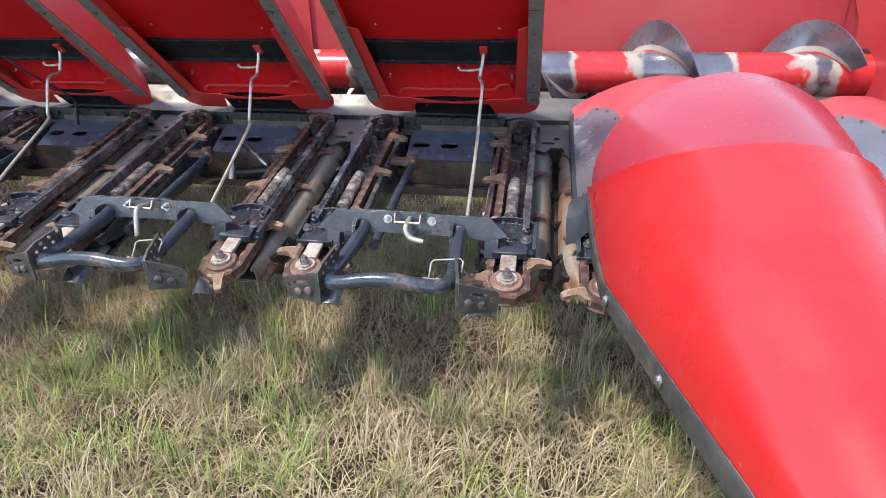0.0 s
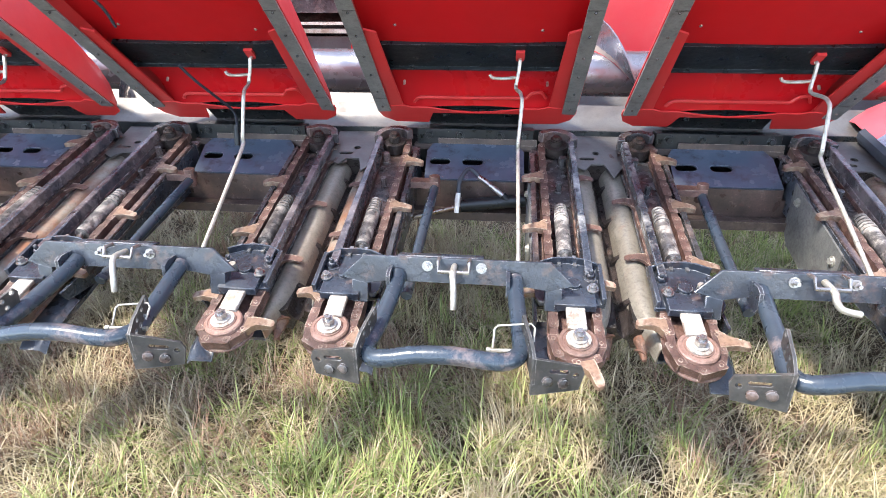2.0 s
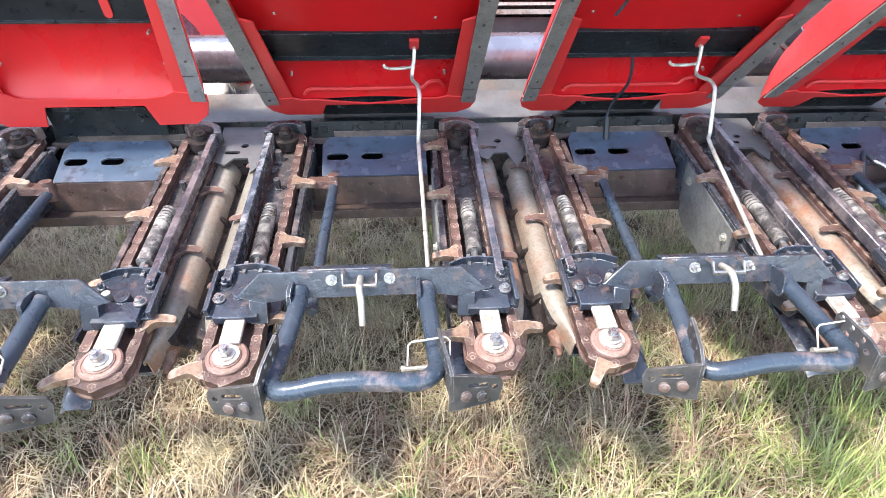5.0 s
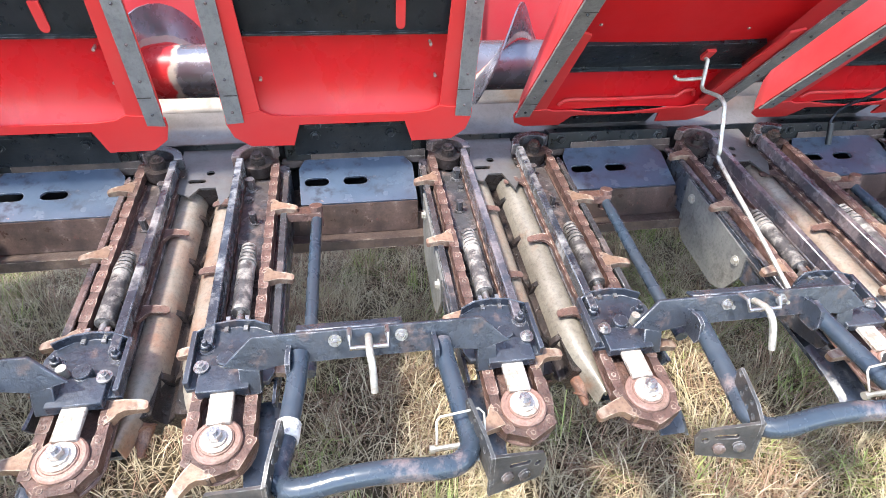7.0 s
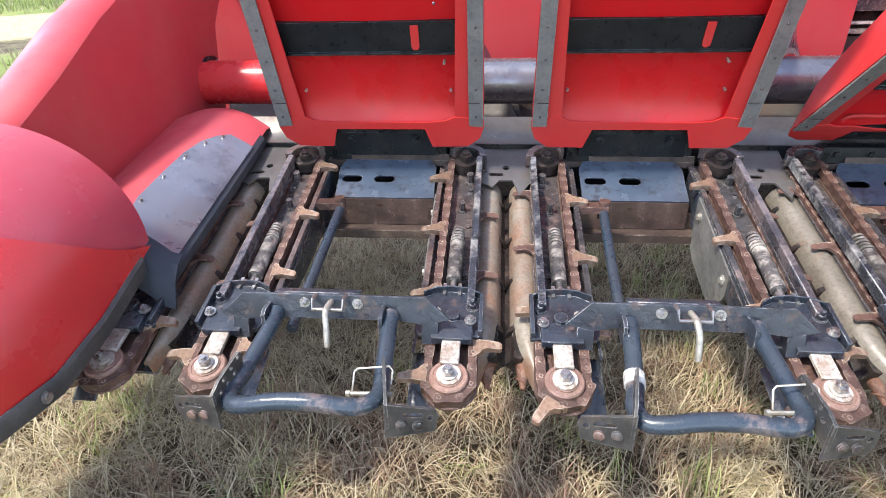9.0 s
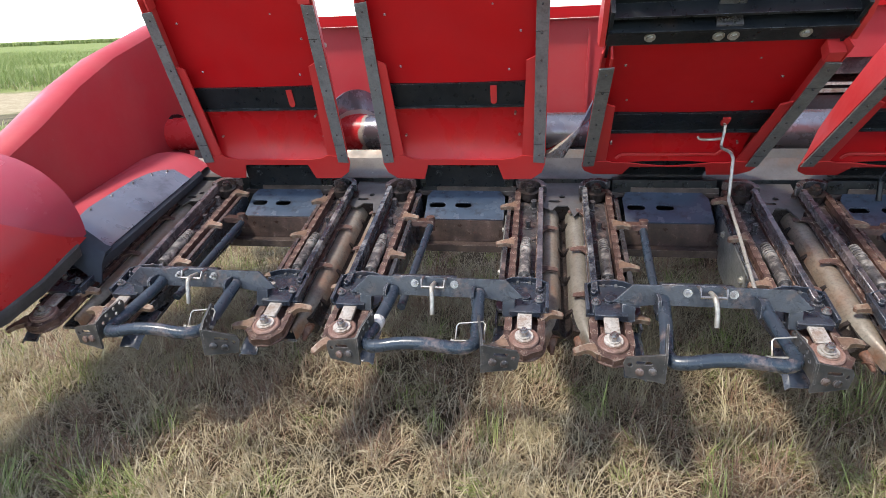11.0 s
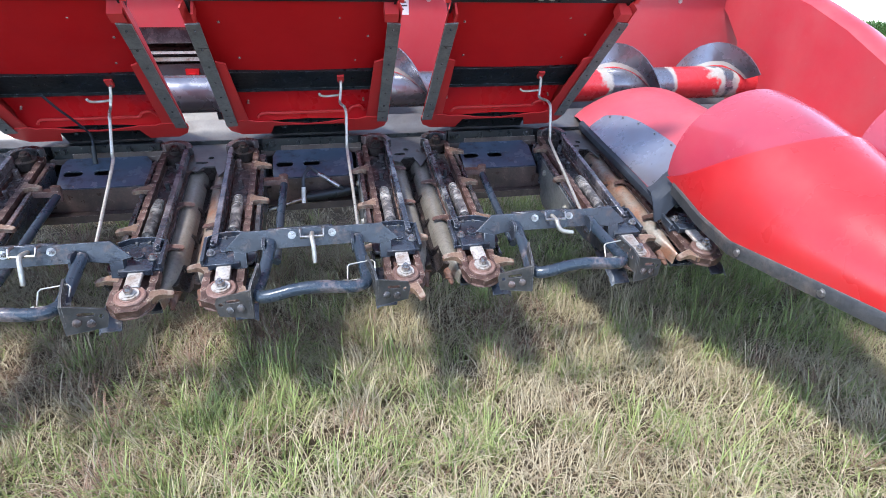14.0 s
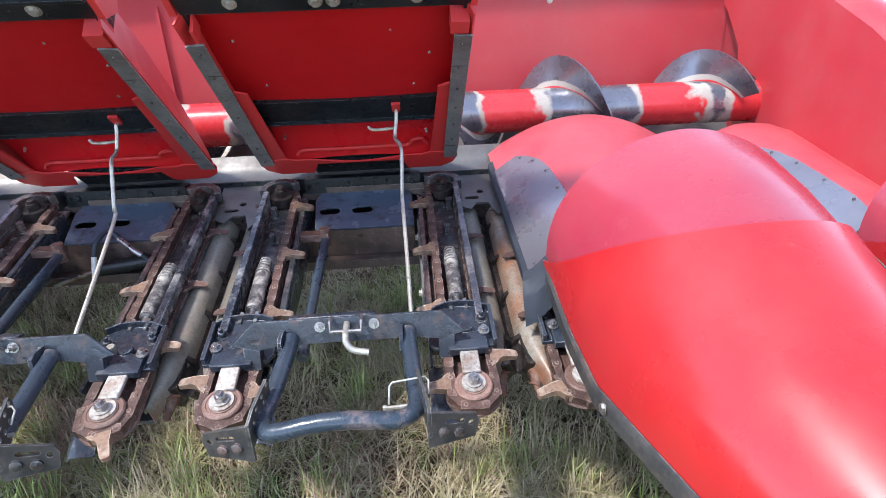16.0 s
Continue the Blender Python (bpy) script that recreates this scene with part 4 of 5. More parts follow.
def feeder_house():
    f = thing("feeder_house", pose(CX - 0.085, 0, 0), "red feeder house behind the header opening, dark inside", "feeder house")
    bm = bmesh.new()
    box(bm, -0.60, -0.57, 1.52, 2.9, 0.72, 1.42)
    box(bm, 0.57, 0.60, 1.52, 2.9, 0.72, 1.42)
    box(bm, -0.57, 0.57, 1.52, 2.9, 1.39, 1.42)
    box(bm, -0.57, 0.57, 1.52, 2.9, 0.72, 0.75)
    box(bm, -0.57, 0.57, 2.86, 2.9, 0.75, 1.39)
    part("housing", bm, RED, f, bevel=0.004)
    bm = bmesh.new()
    box(bm, -0.45, 0.45, 2.42, 2.58, -0.06, 0.73)
    part("stand", bm, BLACK, f, bevel=0.006)
    bm = bmesh.new()
    rod(bm, (-0.54, 1.78, 0.98), (0.54, 1.78, 0.98), 0.10, 20)
    part("drum", bm, GREASE, f)
    # pale slats of the chain and the dark plate behind them
    for lo, hi in ((1.000, 1.011), (0.967, 0.984)):
        bm = bmesh.new()
        box(bm, -0.52, 0.52, 1.53, 1.556, lo, hi)
        part("slat", bm, PALE, f, "pale worn steel slat", bevel=0.003)
    bm = bmesh.new()
    box(bm, -0.52, 0.52, 1.565, 1.575, 0.76, 0.951)
    part("floor_plate", bm, SHEET, f, "dull steel plate behind the slats")
    bm = bmesh.new()
    box(bm, -0.53, 0.53, 1.520, 1.528, 1.049, 1.125)
    part("lintel", bm, DECK, f, "dark steel strip over the opening")
    for x in (-0.3, 0.3):
        bm = bmesh.new()
        box(bm, x - 0.03, x + 0.03, 1.535, 1.565, 0.83, 0.93)
        box(bm, x - 0.015, x + 0.015, 1.52, 1.535, 0.86, 0.91)
        part("chain_block", bm, RED, f, bevel=0.004)
    return f


feeder_house()


def cross_auger():
    a = thing("cross_auger", pose(0, 1.2, 0.862), "worn steel cross auger with patches of old red and white paint", "auger")
    bm = bmesh.new()
    rod(bm, (0.02, 0, 0), (8 * PITCH - 0.02, 0, 0), 0.080, 28)
    part("tube", bm, AUGER, a)
    for s, mark, lo, hi in ((-1, 1.53, 0.52, CX - 0.45), (1, 5.32, CX + 0.35, 8 * PITCH - 0.10)):
        bm = bmesh.new()
        n = int((hi - lo) / 0.56 * 28)
        rows = []
        for i in range(n + 1):
            x = lo + (hi - lo) * i / n
            ang = math.pi / 2 + s * (x - mark) / 0.5625 * 2 * math.pi
            rows.append([(x, r * math.cos(ang), r * math.sin(ang)) for r in (0.078, 0.14, 0.196)])
        skin(bm, rows, thick=0.005)
        part("flighting", bm, FLIGHT, a, "bare steel flighting with a worn edge")
    return a


cross_auger()


# ---- what fills each divider under its hood ----
def slotted_plate():
    """The bent plate on the beam between two arms: two long holes, cut through."""
    t = thing("slotted_plate", pose(0, 0, 0), "dark blue bent plate with two long holes on the beam", "mounting plate", "slotted plates")
    bm = bmesh.new()
    holes = [arc(x0 + 0.014, 0.076, 0.014, 90, 270, 8) + arc(x1 - 0.014, 0.076, 0.014, -90, 90, 8) for x0, x1 in ((-0.140, -0.074), (-0.036, 0.030))]
    vs = pierced(bm, [(-0.150, 0.0), (0.160, 0.0), (0.160, 0.125), (0.138, 0.158), (-0.138, 0.158), (-0.154, 0.125)], holes, -0.003, 0.003)
    bmesh.ops.transform(bm, matrix=Matrix.Translation((0, 0.700, 0.611)) @ pose(0, 0, 0, 28.0), verts=vs)
    part("plate", bm, PLATE_BLUE, t)
    bm = bmesh.new()
    box(bm, -0.19, 0.19, 0.845, 0.89, 0.672, 0.735)
    for x in (-0.15, -0.05, 0.08, 0.16):
        hexbolt(bm, 0, 0, 0, 0.010, 0.010, m=Matrix.Translation((x, 0.845, 0.715)) @ pose(0, 0, 0, 90))
    part("rear_bracket", bm, BLACK, t, "greasy black rear bracket", 0.004)
    bm = bmesh.new()
    box(bm, -0.160, 0.160, 0.694, 0.7, 0.524, 0.609)
    box(bm, -0.162, -0.156, 0.7, 0.84, 0.576, 0.609)
    box(bm, 0.156, 0.162, 0.7, 0.84, 0.576, 0.609)
    part("apron", bm, MOTTLED, t)
    bm = bmesh.new()
    box(bm, -0.20, 0.20, 0.836, 0.862, 0.668, 0.686)
    box(bm, -0.12, 0.20, 0.838, 0.842, 0.686, 0.706)
    part("ledge", bm, FLANGE, t, "rust-stained ledge", 0.003)
    return t


def support_leg():
    """The pipe that runs along the left arm down to the front plate."""
    t = thing("deck_adjust_pipe", pose(0, 0, 0), "dark blue pipe with a rusty crank beside the chain", "pipe", "deck adjust pipes")
    bm = bmesh.new()
    pipe(bm, [(-0.118, 0.14, 0.515), (-0.112, 0.40, 0.575), (-0.105, 0.60, 0.622)], 0.0135)
    part("tube", bm, TUBE_BLUE, t)
    bm = bmesh.new()
    box(bm, -0.175, -0.095, 0.585, 0.625, 0.620, 0.640)
    rod(bm, (-0.105, 0.60, 0.60), (-0.105, 0.60, 0.655), 0.016, 12)
    part("crank", bm, RUST, t, bevel=0.003)
    return t


def side_guard():
    t = thing("side_guard", pose(0, 0, 0), "dull grey guard plate hanging beside the row unit", "guard plate", "side guards")
    bm = bmesh.new()
    prism(bm, [(0.36, 0.56), (0.66, 0.645), (0.66, 0.50), (0.62, 0.465), (0.46, 0.42), (0.41, 0.43), (0.36, 0.50)], 0.170, 0.1765, "x")
    part("plate", bm, SIDE, t, bevel=0.002)
    for y, z in ((0.39, 0.53), (0.62, 0.60)):
        bm = bmesh.new()
        hexbolt(bm, 0, 0, 0, 0.009, 0.007, m=Matrix.Translation((0.170, y, z)) @ pose(0, 0, 0, 0, -90, 0))
        part("bolt", bm, ZINC, t)
    return t


def snout_support():
    """Cross plate over the two arms, the bent tube that carries the snout, its end plates, bolts, pins and clip."""
    t = thing("snout_support", pose(0, 0, 0), "dark blue cross plate with bent tube bracket for the divider snout", "snout bracket", "snout supports")
    bm = bmesh.new()
    lean = Matrix.Translation((0, 0.110, 0.600)) @ pose(0, 0, 0, -14)
    vs = prism(bm, [(-0.258, -0.020), (-0.205, 0.031), (0.205, 0.031), (0.258, -0.020), (0.20, -0.034), (0.15, -0.026), (-0.15, -0.026), (-0.20, -0.034)], -0.004, 0.004, "y")
    bmesh.ops.transform(bm, matrix=lean, verts=vs)
    box(bm, -0.13, 0.06, 0.004, 0.03, 0.027, 0.033, m=lean)
    for x in (-0.232, 0.196):
        box(bm, x, x + 0.036, -0.0035, 0.030, -0.078, -0.026, m=lean)
    cross = part("cross_plate", bm, BLUE, t, bevel=0.0015)
    for x in (-0.062, 0.056):
        bm = bmesh.new()
        hexbolt(bm, 0, 0, 0, 0.0080, 0.009, m=lean @ Matrix.Translation((x, -0.004, 0.012)) @ pose(0, 0, 0, 90), stud=0.012)
        part("bolt", bm, STEEL, cross)
    bm = bmesh.new()
    pipe(bm, [lean @ Vector(p) for p in ((-0.036, -0.004, 0.03), (-0.036, -0.030, 0.028), (-0.036, -0.036, 0.008), (0.030, -0.036, 0.008), (0.030, -0.030, 0.028), (0.030, -0.004, 0.03))], 0.0045, 8)
    part("pin_guide", bm, STEEL, cross)
    # tube
    bm = bmesh.new()
    line = smooth_line([(-0.126, 0.105, 0.592), (-0.128, 0.06, 0.580), (-0.142, -0.06, 0.556), (-0.150, -0.106, 0.548), (-0.138, -0.138, 0.546), (-0.105, -0.148, 0.552), (-0.05, -0.148, 0.563), (0.02, -0.148, 0.566), (0.075, -0.146, 0.558), (0.115, -0.138, 0.553), (0.140, -0.108, 0.553), (0.139, -0.06, 0.560), (0.131, 0.06, 0.581), (0.130, 0.105, 0.592)], 4)
    pipe(bm, line, 0.0172, 16)
    part("support_tube", bm, TUBE_BLUE, t, "dark blue bent tube with scuffed paint")
    for x in (-0.146, 0.110):
        bm = bmesh.new()
        prism(bm, [(0.055, 0.575), (0.060, 0.608), (0.075, 0.615), (0.108, 0.612), (0.108, 0.565), (0.065, 0.560)], x, x + 0.008, "x")
        part("ear", bm, BLUE, t, bevel=0.002)
    # pin with its bent handle
    bm = bmesh.new()
    pipe(bm, smooth_line([lean @ Vector(p) for p in ((-0.003, 0.03, 0.014), (-0.003, -0.035, 0.013), (-0.003, -0.052, 0.004), (0.000, -0.060, -0.020), (0.001, -0.062, -0.066))], 3), 0.0068, 10)
    part("locking_pin", bm, ZINC, t, "pale zinc-plated locking pin")
    # end plates
    for s in (-1, 1):
        bm = bmesh.new()
        holes = [arc(y, z, 0.0055, 0, 315, 7) for y, z in ((-0.132, 0.566), (-0.118, 0.584), (-0.110, 0.567), (-0.092, 0.592), (-0.086, 0.574), (-0.068, 0.600))]
        vs = pierced(bm, [(-0.158, 0.520), (-0.158, 0.576), (-0.130, 0.592), (-0.062, 0.608), (-0.055, 0.598), (-0.060, 0.556)], holes, -0.003, 0.003)
        bmesh.ops.transform(bm, matrix=Matrix.Translation((s * 0.163, -0.158, 0)) @ pose(0, 0, 0, 0, 0, s * 11) @ Matrix(((0, 0, 1, 0), (1, 0, 0, 0.158), (0, 1, 0, 0), (0, 0, 0, 1))), verts=vs)
        part("side_plate", bm, EDGE, t, "perforated dark side plate")
        bm = bmesh.new()
        m = Matrix.Translation((s * 0.158, -0.156, 0.538)) @ pose(0, 0, 0, 0, 0, s * 14)
        slot = arc(0.038, 0.008, 0.005, 100, 280, 6) + arc(0.066, 0.003, 0.005, -80, 100, 6)
        vs = pierced(bm, [(s * x, z) for x, z in ((0, -0.042), (0.092, -0.040), (0.100, -0.004), (0.094, 0.012), (0, 0.040))], [[(s * x, z) for x, z in slot], [(s * x, z) for x, z in arc(0.084, -0.006, 0.006, 0, 315, 7)]], -0.003, 0.003)
        bmesh.ops.transform(bm, matrix=m @ pose(0, 0, 0, 90), verts=vs)
        end = part("end_plate", bm, EDGE, t, "dark scuffed end plate")
        for x, z in ((0.030, -0.012), (0.060, -0.020)):
            bm = bmesh.new()
            rod(bm, (0, 0, 0), (0, 0, 0.005), 0.0105, 12)
            rod(bm, (0, 0, 0.005), (0, 0, 0.008), 0.0105, 12, 0.005)
            bmesh.ops.transform(bm, matrix=m @ Matrix.Translation((s * x, -0.003, z)) @ pose(0, 0, 0, 90), verts=bm.verts)
            part("bolt", bm, DECK, end)
    # wire clip round the right tube leg
    bm = bmesh.new()
    wire = [(0.163, -0.100, 0.574), (0.165, -0.082, 0.592), (0.158, -0.076, 0.597), (0.096, -0.078, 0.590), (0.090, -0.082, 0.585), (0.088, -0.102, 0.556)]
    pipe(bm, wire, 0.0021, 8)
    rod(bm, (0.080, -0.105, 0.551), (0.165, -0.106, 0.556), 0.0045, 8)
    rod(bm, (0.076, -0.105, 0.551), (0.084, -0.105, 0.551), 0.0070, 8)
    part("wire_clip", bm, ZINC, t, "bent silver wire clip")
    return t


# ---- raised hoods ----
def rivet_mesh(r, mat):
    bm = bmesh.new()
    rod(bm, (0, 0, -0.002), (0, 0, 0.002), r, 8)
    rod(bm, (0, 0, 0.002), (0, 0, 0.004), r, 8, r * 0.6)
    return mesh_of(bm, "rivet", mat)


small_rivet, strip_rivet = rivet_mesh(0.0046, STEEL), rivet_mesh(0.0036, DECK)


def raised_hood(name, label, lift=0.0, tab=False):
    """A divider hood turned up on its rear hinge, seen from below. x across, y up along the hood, z out of its underside."""
    h = thing(name, pose(0, 0, 0), label, "hood", "raised hoods")
    bar, deep = 0.248 + lift, 0.086 if tab else 0.102
    # outer shell: back and curved sides
    bm = bmesh.new()
    rows = []
    for y in (-0.02, 0.02, 0.10, 0.25, 0.45, 0.62, 0.72):
        w = 0.312 if y > 0.06 else 0.312 - 0.05 * (1 - (y + 0.02) / 0.08) ** 2
        sag = -0.050 - 0.06 * math.sin(max(0.0, min(1.0, (y + 0.02) / 0.5)) * math.pi / 2)
        rows.append([(w, y, 0.0), (w - 0.010, y, -0.03), (w - 0.055, y, sag - 0.045), (w * 0.5, y, sag - 0.085), (0, y, sag - 0.095), (-w * 0.5, y, sag - 0.085), (-w + 0.055, y, sag - 0.045), (-w + 0.010, y, -0.03), (-w, y, 0.0)])
    skin(bm, rows, thick=0.004)
    part("shell", bm, PLASTIC_RED, h)
    # flat rim at the foot, cut out over the hinge, with a wavy upper edge
    bm = bmesh.new()
    outline = [(-0.262, -0.020), (-0.300, 0.010), (-0.312, 0.05), (-0.312, 0.075), (-0.225, 0.085), (-0.20, 0.072)]
    outline += [(x, 0.066 - (0.0 if tab else 0.020) * math.exp(-(x / 0.09) ** 2) + (0.0 if tab else 0.008) * math.exp(-((abs(x) - 0.15) / 0.03) ** 2)) for x in (-0.15, -0.10, -0.05, 0.0, 0.05, 0.10, 0.15)]
    outline += [(0.20, 0.072), (0.225, 0.085), (0.312, 0.075), (0.312, 0.05), (0.300, 0.010), (0.262, -0.020), (0.155, -0.022), (0.135, 0.042), (-0.135, 0.042), (-0.155, -0.022)]
    prism(bm, outline, -0.004, 0.001)
    part("rim", bm, PLASTIC_RED, h)
    # bulged lower panel, below the black channel
    bm = bmesh.new()
    rows = []
    for i in range(11):
        u = i / 10
        rows.append([(x, 0.055 + (0.0 if tab else 0.020) * (1 - u) * math.cos(min(1.0, abs(x) / 0.20) * math.pi / 2) + (bar - 0.048) * u, -0.010 - 0.062 * (1 - (1 - u) ** 2.6) + 0.030 * (abs(x) / 0.245) ** 4 * u) for x in (-0.245, -0.22, -0.18, -0.12, -0.06, 0, 0.06, 0.12, 0.18, 0.22, 0.245)])
    skin(bm, rows, thick=0.003)
    part("lower_panel", bm, GLOSS_RED, h)
    bm = bmesh.new()
    box(bm, -0.16, 0.16, 0.030, 0.086, -0.052, -0.046)
    for x in (-0.11, 0.10):
        hexbolt(bm, x, 0.060, -0.046, 0.006, 0.006)
    part("hinge_plate", bm, BLACK, h, "black hinge plate behind the rim")
    bm = bmesh.new()
    skin(bm, [[(x, y, -0.052 + 0.006 * math.cos(x / 0.26 * math.pi / 2)) for x in (-0.288, -0.15, 0, 0.15, 0.288)] for y in (bar + deep - 0.010, 0.43, 0.54, 0.70)], thick=0.003)
    upper = part("upper_panel", bm, RED, h)
    for x, y in ((-0.20, 0.42), (0.18, 0.40), (-0.06, 0.55), (0.13, 0.62), (-0.23, 0.60), (0.22, 0.53)):
        part("rivet", small_rivet, None, upper, m=Matrix.Translation((x, y, -0.048)))
    for x, y in ((-0.215, 0.15), (0.215, 0.15), (0.20, 0.235)):
        bm = bmesh.new()
        rod(bm, (x, y, -0.060), (x, y, -0.036), 0.004, 8)
        part("stud", bm, ZINC, h)
    if not tab:
        bm = bmesh.new()
        pipe(bm, smooth_line([(-0.19, 0.086, -0.012), (-0.17, 0.105, -0.018), (-0.10, 0.112, -0.014), (0.0, 0.114, -0.013), (0.12, 0.112, -0.016), (0.155, 0.108, -0.018), (0.17, 0.125, -0.024), (0.20, 0.125, -0.028), (0.215, 0.10, -0.024)], 3), 0.005, 8)
        part("rib", bm, PLASTIC_RED, h)
    # black channel across
    bm = bmesh.new()
    box(bm, -0.265, 0.265, bar, bar + deep, -0.060, -0.036)
    box(bm, -0.265, 0.265, bar - 0.004, bar + 0.001, -0.036, -0.026)
    part("channel", bm, BLACK, h, "black steel channel", 0.002)
    if not tab:
        bm = bmesh.new()
        prism(bm, arc(0.128, bar + 0.050, 0.012, 180, 360, 6) + [(0.140, bar + 0.080), (0.116, bar + 0.080)], -0.036, -0.028)
        part("tab", bm, PLASTIC_RED, h, "red tab on the channel", 0.004)
    if tab:
        bm = bmesh.new()
        prism(bm, arc(0.125, bar + 0.018, 0.011, 180, 360, 6) + [(0.136, bar + 0.075), (0.114, bar + 0.075)], -0.036, -0.031)
        part("tab", bm, PLASTIC_RED, h, "red tab on the channel")
    # side flaps
    for s in (-1, 1):
        bm = bmesh.new()
        prism(bm, [(s * 0.226, 0.082), (s * 0.270, 0.070), (s * 0.270, 0.462), (s * 0.240, 0.448)], -0.008, -0.002)
        part("flap", bm, PLASTIC_RED, h, bevel=0.001)
        bm = bmesh.new()
        prism(bm, [(s * 0.268, 0.058), (s * 0.309, 0.055), (s * 0.311, 0.655), (s * 0.270, 0.660)], 0.002, 0.007)
        strip = part("wear_strip", bm, STRIP, h, "grey wear strip with rivets", 0.001)
        for i in range(7):
            part("rivet", strip_rivet, None, strip, m=Matrix.Translation((s * 0.289, 0.09 + i * 0.09, 0.007)))
        for y in (0.135, 0.545):
            bm = bmesh.new()
            box(bm, min(s * 0.268, s * 0.300), max(s * 0.268, s * 0.300), y, y + 0.0025, 0.0068, 0.0076)
            part("joint", bm, GREASE, strip)
        bm = bmesh.new()
        box(bm, s * 0.273 - 0.012, s * 0.290 + 0.012, 0.662, 0.700, -0.04, 0.004)
        part("cap", bm, PLASTIC_RED, h, bevel=0.004)
    # hinge leaf at the foot
    bm = bmesh.new()
    box(bm, -0.158, 0.158, -0.075, 0.048, -0.036, -0.024)
    box(bm, -0.125, 0.125, 0.020, 0.030, -0.022, -0.012)
    for x in (-0.10, 0.10):
        hexbolt(bm, x, -0.010, -0.022, 0.009, 0.008)
        hexbolt(bm, x * 0.9, 0.028, -0.020, 0.008, 0.008)
    part("hinge_leaf", bm, BLACK, h, "black hinge leaf with bolts", 0.001)
    # hinge beam at the head, with a bright latch
    bm = bmesh.new()
    box(bm, -0.300, 0.300, 0.715, 0.770, -0.035, -0.027)
    box(bm, -0.300, 0.300, 0.766, 0.774, -0.080, -0.020)
    beam = part("hinge_beam", bm, BLACK, h, "black folding hinge beam", 0.002)
    bm = bmesh.new()
    box(bm, -0.290, 0.290, 0.800, 0.808, -0.090, -0.040)
    box(bm, -0.290, 0.290, 0.774, 0.845, -0.092, -0.086)
    part("upper_leaf", bm, BLACK, beam, bevel=0.002)
    for x in (-0.300, 0.290):
        bm = bmesh.new()
        box(bm, x, x + 0.010, 0.66, 0.84, -0.090, -0.030)
        part("cheek", bm, BLACK, beam, bevel=0.002)
    bm = bmesh.new()
    box(bm, -0.032, 0.032, 0.776, 0.842, -0.075, -0.070)
    box(bm, -0.032, 0.032, 0.772, 0.780, -0.075, -0.030)
    part("latch", bm, STEEL, beam, "bright steel latch plate", 0.002)
    for x, y, z in ((-0.018, 0.742, -0.027), (0.018, 0.742, -0.027), (-0.19, 0.745, -0.027), (0.19, 0.745, -0.027)):
        bm = bmesh.new()
        hexbolt(bm, x, y, z, 0.010, 0.007)
        part("bolt", bm, ZINC, beam)
    for s in (-1, 1):
        bm = bmesh.new()
        prism(bm, [(0.68, -0.07), (0.72, -0.02), (0.80, -0.03), (0.93, -0.09), (0.93, -0.13), (0.70, -0.11)], s * 0.304, s * 0.318, "x")
        part("hinge_ear", bm, PLASTIC_RED, h, bevel=0.004)
    # front section, folded up beyond the beam
    bm = bmesh.new()
    rows = []
    for i in range(6):
        u = i / 5
        w = 0.285 - 0.03 * u
        y, z = 0.86 + 0.17 * u, -0.100 - 0.05 * u
        rows.append([(w, y, z), (w * 1.02, y, z - 0.06), (w * 0.7, y, z - 0.13), (0, y, z - 0.16), (-w * 0.7, y, z - 0.13), (-w * 1.02, y, z - 0.06), (-w, y, z)])
    skin(bm, rows, thick=0.004)
    skin(bm, [[(x, y, z) for x in (-0.28, 0, 0.28)] for y, z in ((0.842, -0.098), (1.0, -0.135))], thick=0.004)
    part("front_section", bm, PLASTIC_RED, h)
    return h


def prop_rod():
    """The wire stay that holds a hood up: hook and side handle at the head, one crank, foot on the cross plate."""
    t = thing("prop_rod", pose(0, 0, 0), "thin pale steel prop rod holding up the hood", "prop rod", "prop rods")
    bm = bmesh.new()
    line = [(0.128, 0.668, 0.990), (0.128, 0.634, 0.975), (0.126, 0.630, 0.950)]
    line += smooth_line([(0.120, 0.622, 0.915), (0.121, 0.608, 0.906), (0.131, 0.565, 0.904), (0.135, 0.545, 0.895), (0.136, 0.533, 0.876), (0.131, 0.505, 0.785), (0.131, 0.492, 0.757), (0.135, 0.340, 0.674), (0.138, 0.165, 0.578)], 4)
    pipe(bm, line, 0.0052, 8)
    part("stay", bm, ZINC, t)
    bm = bmesh.new()
    pipe(bm, smooth_line([(0.124, 0.628, 0.934), (0.085, 0.632, 0.930), (0.056, 0.634, 0.931), (0.047, 0.636, 0.940)], 3), 0.0045, 8)
    part("handle", bm, ZINC, t)
    return t


def hood_pose(k):
    """Where the hood of divider k stands: its foot and the lean of its underside."""
    if k <= 2:
        return Vector((k * PITCH, 0.765, 0.775)), 70.6
    return Vector((k * PITCH, 0.855, 0.765)), 40.2


